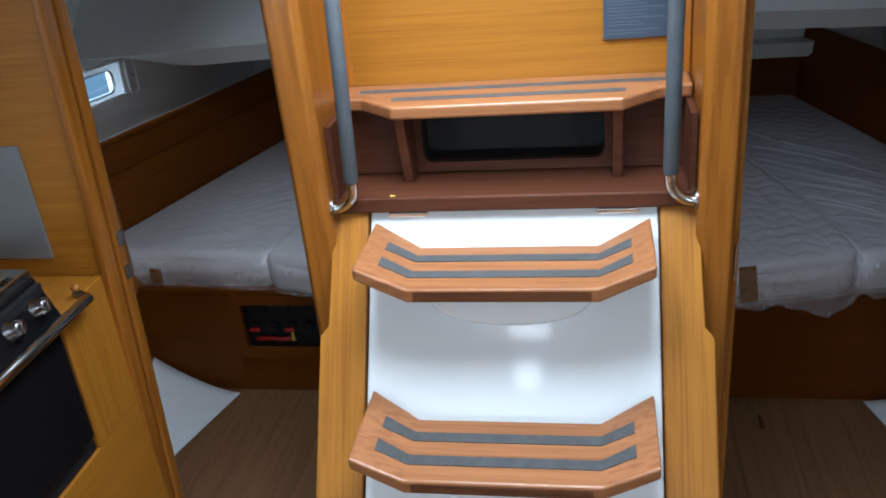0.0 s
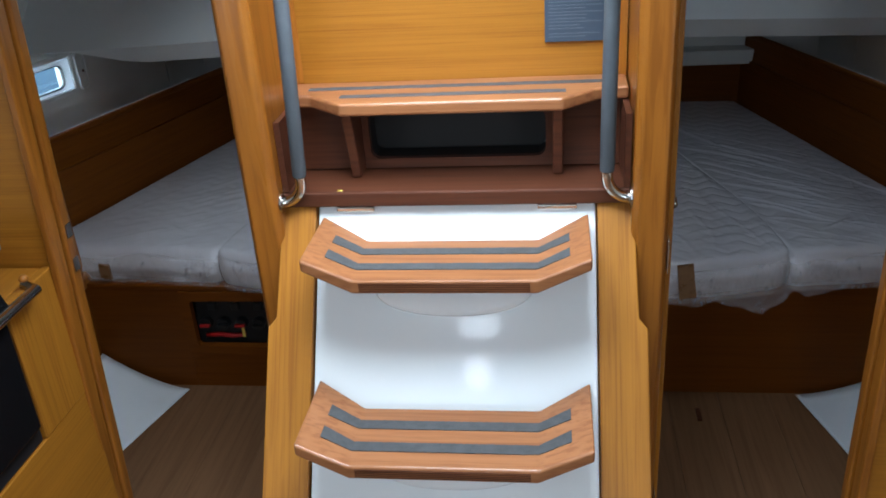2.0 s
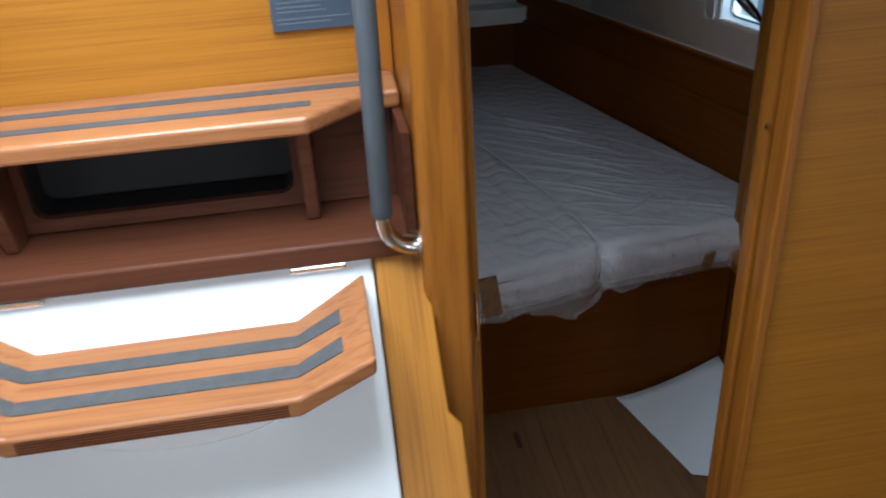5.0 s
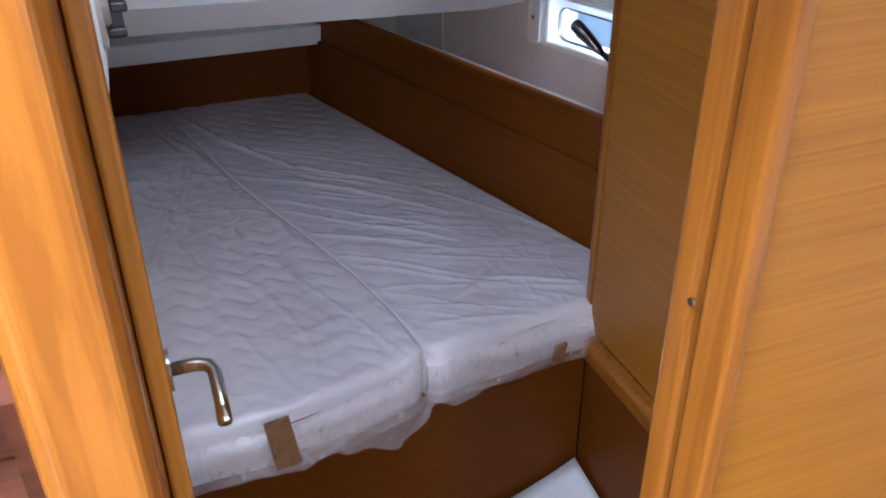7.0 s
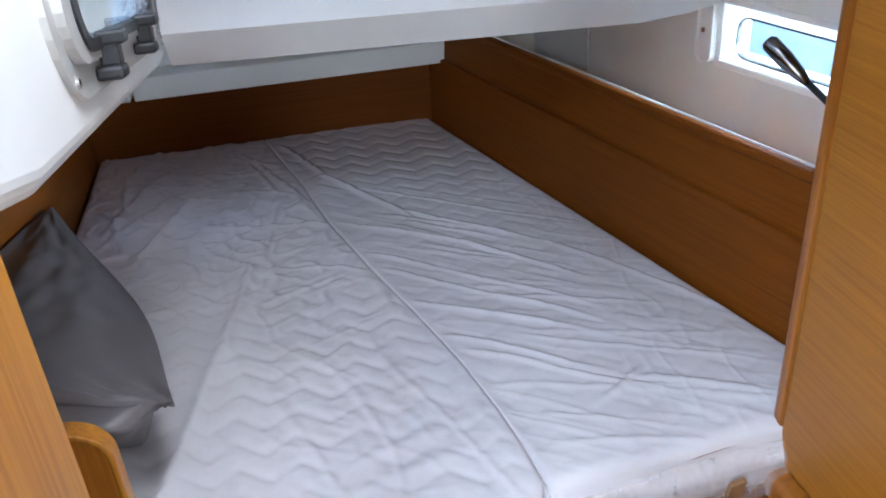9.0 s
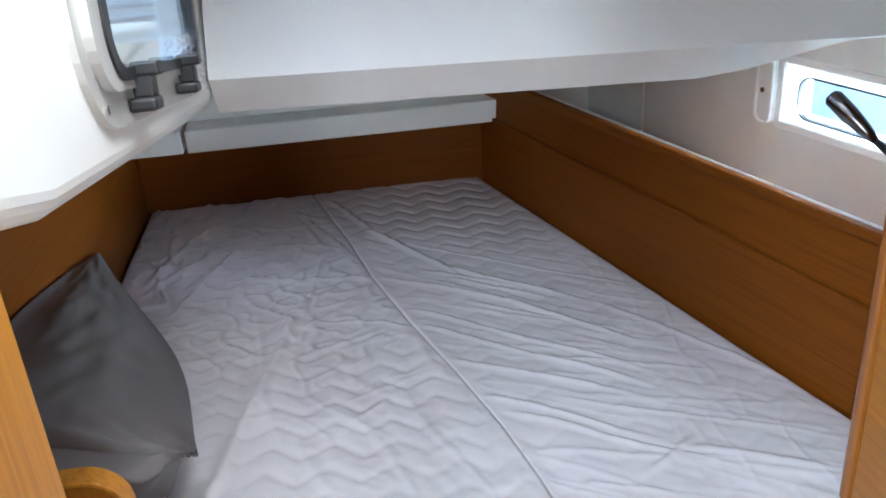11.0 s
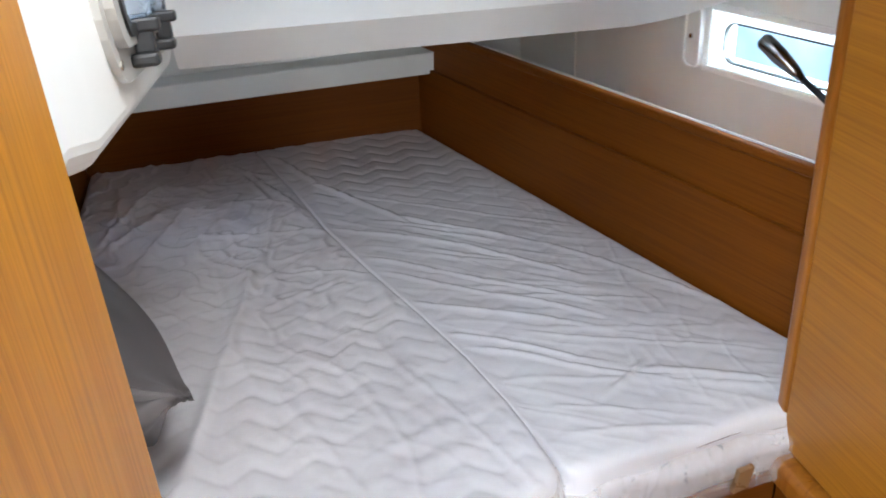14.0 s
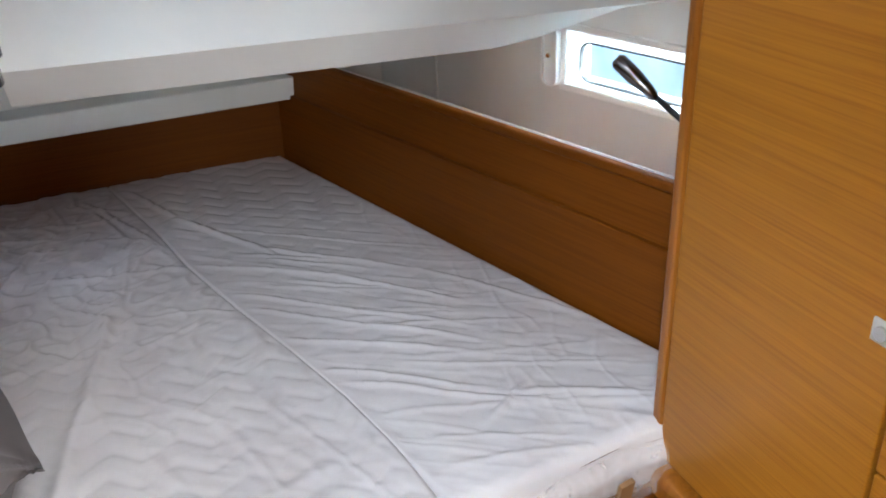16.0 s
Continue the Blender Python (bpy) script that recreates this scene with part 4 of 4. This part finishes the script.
part("frame", ring(rounded(0.20, 0.20, 0.02, 4, 0.105, 1.122), rounded(0.17, 0.17, 0.015, 4, 0.12, 1.137), "y", 3.382, 3.399), deck_mat, vent)
for i in range(7):
    part("slat", tube([(0.12, 3.392, 1.148 + i * 0.024), (0.29, 3.392, 1.148 + i * 0.024)], 0.008, sides=10), grille_mat, vent)
part("post", box(0.309, 0.326, 3.36, 3.40, 1.10, 1.88), pale_teak, well, "tan teak post, lightened for the cockpit daylight")

def scrap(u, v):
    n = noise.noise(Vector((u * 7, v * 9, 3))) + 0.5 * noise.noise(Vector((u * 17, v * 21, 8)))
    return Vector((0.436 + 0.010 * n, 2.70 + 0.17 * u + 0.01 * n, 1.165 - 0.06 * u + 0.05 * v + 0.02 * math.sin(3 * u)))


tagged(part("film_scrap", sheet(26, 14, scrap), film_mat, None, "", True), "crumpled clear film stuck below the portlight", "film")

# ---- door, pillow, lee board ----
door = thing("door_1", (0.402, 1.83, 0.03), "open teak cabin door folded back beside the post", "door")
part("leaf", box(0.384, 0.420, 1.645, 2.048, 0.03, 1.78, 0.004), wood_door_lit, door)
hd = part("door_handle", tube([(0.420, 2.005, 0.912), (0.426, 2.005, 0.912)], 0.026, sides=24), steel, door, "chrome lever handle")
part("lever", tube([(0.424, 2.005, 0.912), (0.455, 2.005, 0.912), (0.468, 2.000, 0.911), (0.474, 1.985, 0.909), (0.474, 1.94, 0.898), (0.473, 1.915, 0.888)], 0.0085, sides=14), steel, hd, "chrome lever", True)
for z in (0.93, 1.55, 0.30):
    hg = part("hinge", box(0.4155, 0.4185, 1.566, 1.595, z - 0.036, z + 0.036, 0.001), steel, door, "pale steel hinge plate")
    for dz in (-0.022, 0, 0.022):
        part("screw", tube([(0.4185, 1.580, z + dz), (0.4195, 1.580, z + dz)], 0.004, sides=10), dark, hg)
for z in (0.98, 0.90):
    tagged(part("strike_plate", slant(box(-0.8355, -0.8335, 1.604, 1.626, z - 0.016, z + 0.016, 0.001), -1), steel), "small steel strike plate on the jamb", "strike plate", "strike plates")
tagged(part("jamb_screw", tube([(0.8335, 1.5975, 1.165), (0.8365, 1.5975, 1.165)], 0.004, sides=10), steel), "bright screw head in the jamb groove", "screw")

lee = thing("lee_board", (0.2, 2.42, 0.41), "rounded teak board at the head of the berth", "board")
o = [(0.06, 0.42), (0.335, 0.42), (0.335, 0.70)] + [(0.285 + 0.05 * math.cos(radians(a)), 0.745 + 0.05 * math.sin(radians(a))) for a in range(0, 91, 10)] + [(0.06, 0.795)]
part("panel", prism(o, "y", 2.388, 2.407, 0.003, seg=3), wood_trim, lee)
band = [(0.3365, 0.42), (0.3365, 0.70)] + [(0.285 + 0.0515 * math.cos(radians(a)), 0.745 + 0.0515 * math.sin(radians(a))) for a in range(0, 91, 10)] + [(0.06, 0.7965)]
inner = [(0.060, 0.789)] + [(0.285 + 0.044 * math.cos(radians(a)), 0.745 + 0.044 * math.sin(radians(a))) for a in range(90, -1, -10)] + [(0.329, 0.70), (0.329, 0.42)]
# The lip gets paler teak than the panel to paint its highlight.
part("edge_band", prism(band + inner, "y", 2.383, 2.412, 0.002), wood_z, lee, "rounded teak edge band, paler to carry its highlight")

pil = thing("pillow", (0.22, 2.75, 0.53), "dark grey satin pillow leaning on the centre partition", "pillow")


def pillow_base(u, v):
    """u runs from the front crease to the far corner, v from the open edge to the partition."""
    open_edge = Vector((0.395 + 0.026 * math.sin(math.pi * min(1, u * 1.05)) ** 2 - 0.255 * u - 0.07 * u * u, 2.500 + 1.0 * u - 0.13 * u * u, 0.722 - 0.36 * u + 0.29 * u * u))
    wall_edge = Vector((0.060, 2.515 + 0.855 * u, 0.800 - 0.06 * u - 0.09 * u * u))
    return open_edge.lerp(wall_edge, v)


def pillow_face(t, v, upper):
    u = t ** 1.7
    p = pillow_base(u, v)
    inside = smooth_step(0.0, 0.22, v)
    swell = math.sqrt(max(0.0, math.sin(math.pi * u))) * smooth_step(0.0, 0.45, v) * (1 - 0.9 * smooth_step(0.6, 1.0, v))
    n = noise.noise(Vector((u * 5, v * 3, 10 if upper else 3)))
    m = noise.noise(Vector((u * 14 + v * 5, v * 9, 4)))
    reach = math.hypot(u * 2.4, v)
    pleat = math.sin(math.atan2(v + 0.01, u * 2.4 + 0.01) * 15) * math.exp(-4.5 * reach) * smooth_step(0.0, 0.08, reach)
    if upper:
        # the cover bulges forward over the crease, with a hollow above it
        over = math.sin(math.pi * min(1.0, u / 0.26)) * inside
        return p + Vector((0.010 * swell * (1 - v), -0.052 * over, 0.038 * swell + 0.020 * over + 0.012 * n * swell + 0.007 * m * swell + 0.012 * pleat))
    lip = math.exp(-((u - 0.018) / 0.020) ** 2) * smooth_step(0.0, 0.05, u) * inside
    down = smooth_step(0.0, 0.30, u) * smooth_step(0.0, 0.16, v + 0.25 * u)
    q = p + Vector((-0.05 * down * (1 - v), -0.060 * smooth_step(0.0, 0.03, u) * smooth_step(0.22, 0.02, u) * inside - 0.01 * lip, 0.0))
    q.z += (0.532 - q.z) * min(1.0, down * 1.6) + 0.010 * pleat + 0.007 * m * swell
    q.z = max(q.z, 0.531)
    return q


bm = sheet(90, 50, lambda u, v: pillow_face(u, v, True))
sheet(90, 50, lambda u, v: pillow_face(u, v, False), bm)
bmesh.ops.remove_doubles(bm, verts=bm.verts, dist=0.0006)
part("cover", bm, satin, pil, "", True)

# ---- floor papers and a scrap ----
for sx in (1, -1):
    def curl(u, v):
        c0, c1, c2, c3 = ((0.962, 2.415, 0.004), (1.050, 2.085, 0.004), (1.262, 2.420, 0.10), (1.266, 1.99, 0.03)) if sx > 0 else ((1.066, 2.400, 0.004), (1.165, 2.040, 0.004), (1.368, 2.420, 0.135), (1.372, 2.00, 0.03))
        p = Vector(c0).lerp(Vector(c1), u)
        q = Vector(c2).lerp(Vector(c3), u)
        r = p.lerp(q, v)
        r.z = p.z + (q.z - p.z) * v ** 1.6 + 0.004 * math.sin(3 * v) * u
        return Vector((sx * r.x, r.y, r.z))
    bm = sheet(12, 16, curl)
    geo = bmesh.ops.extrude_face_region(bm, geom=bm.faces[:])
    for v in geo["geom"]:
        if isinstance(v, bmesh.types.BMVert):
            v.co.z += 0.0015
    tagged(part("floor_paper", bm, paper_mat, None, "", True), "white protective sheet curled up in the floor corner", "paper", "floor papers")
tagged(part("wood_scrap", box(0.638, 0.652, 2.275, 2.335, 0.0005, 0.006, 0.001), wood_niche), "small dark wood scrap on the cabin sole", "scrap")

# ---- galley stove beside the port bulkhead ----
stove = thing("stove", (-1.1, 1.25, 0.6), "built-in gas stove with a black glass oven door", "stove")
part("oven_body", box(-1.40, -0.872, 0.75, 1.385, 0.60, 1.0, 0.004), black, stove)
part("oven_door", box(-0.874, -0.856, 0.78, 1.372, 0.645, 0.90, 0.004), enamel, stove, "black glass oven door")
part("control_panel", prism([(-0.872, 0.925), (-0.850, 0.925), (-0.885, 1.010), (-0.905, 1.010)], "y", 0.76, 1.385, 0.003), enamel, stove)
for y in (1.02, 1.15, 1.26, 1.34):
    kn = part("knob", tube([(-0.868, y, 0.966), (-0.862, y, 0.968), (-0.861, y, 0.9685), (-0.842, y, 0.976), (-0.839, y, 0.977)], 0.0, sides=18, radii=[0.019, 0.019, 0.015, 0.014, 0.011]), gun, stove, "dark chrome control knob", True)
    part("knob_grip", box(-0.850, -0.834, y - 0.003, y + 0.003, 0.966, 0.990, 0.001), steel, kn, "bright knob grip")


def foil(u, v):
    """Crumpled shiny lining round the burners."""
    x, y = -1.39 + 0.475 * u, 0.765 + 0.61 * v
    n = noise.noise(Vector((x * 30, y * 30, 5))) + 0.6 * noise.noise(Vector((x * 70, y * 70, 9)))
    return Vector((x, y, 1.024 + 0.007 * abs(n)))


part("hob", box(-1.40, -0.90, 0.75, 1.40, 1.0, 1.020, 0.004), steel, stove, "stainless hob plate")
part("hob_foil", sheet(44, 56, foil), steel, stove, "crumpled shiny foil round the burners")
for y in (1.0, 1.28):
    bn = part("burner", tube([(-1.02, y, 1.02), (-1.02, y, 1.038), (-1.02, y, 1.040), (-1.02, y, 1.048)], 0.0, sides=24, radii=[0.050, 0.050, 0.036, 0.034]), black, stove)
    for k in range(4):
        a = math.pi / 2 * k + math.pi / 4
        c, d = math.cos(a), math.sin(a)
        part("pan_support", tube([(-1.02 + 0.03 * c, y + 0.03 * d, 1.054), (-1.02 + 0.09 * c, y + 0.09 * d, 1.054), (-1.02 + 0.10 * c, y + 0.10 * d, 1.026)], 0.004, sides=8), black, stove)
part("hand_rail", tube([(-0.835, 0.74, 0.925), (-0.835, 1.455, 0.925), (-0.87, 1.47, 0.925)], 0.011, sides=14), steel, stove, "polished steel hand rail", True)
gal = thing("galley_cabinet", (-1.2, 1.2, 0), "teak galley front around the stove", "cabinet")
part("front", box(-0.885, -0.868, 0.2, 1.566, 0.0, 0.598, 0.003), wood_y, gal)
part("end_panel", box(-0.886, -0.866, 1.39, 1.566, 0.60, 0.92, 0.003), wood_z, gal)
part("end_cap", box(-1.38, -0.888, 1.405, 1.562, 0.60, 0.918, 0.004), wood_y, gal)
tagged(part("pull_knob", tube([(-0.862, 1.462, 0.938), (-0.862, 1.462, 0.944), (-0.862, 1.462, 0.952)], 0.0, sides=14, radii=[0.007, 0.011, 0.006]), wood_trim, None, "", True), "small turned wooden knob beside the stove rail", "knob")
part("body", box(-1.7, -0.888, 0.2, 1.56, 0.0, 0.595), wood_y, gal)
tagged(part("splashback", box(-1.7, -0.968, 1.560, 1.566, 0.96, 1.21, 0.001), splash_mat), "grey metal splashback behind the stove", "splashback")
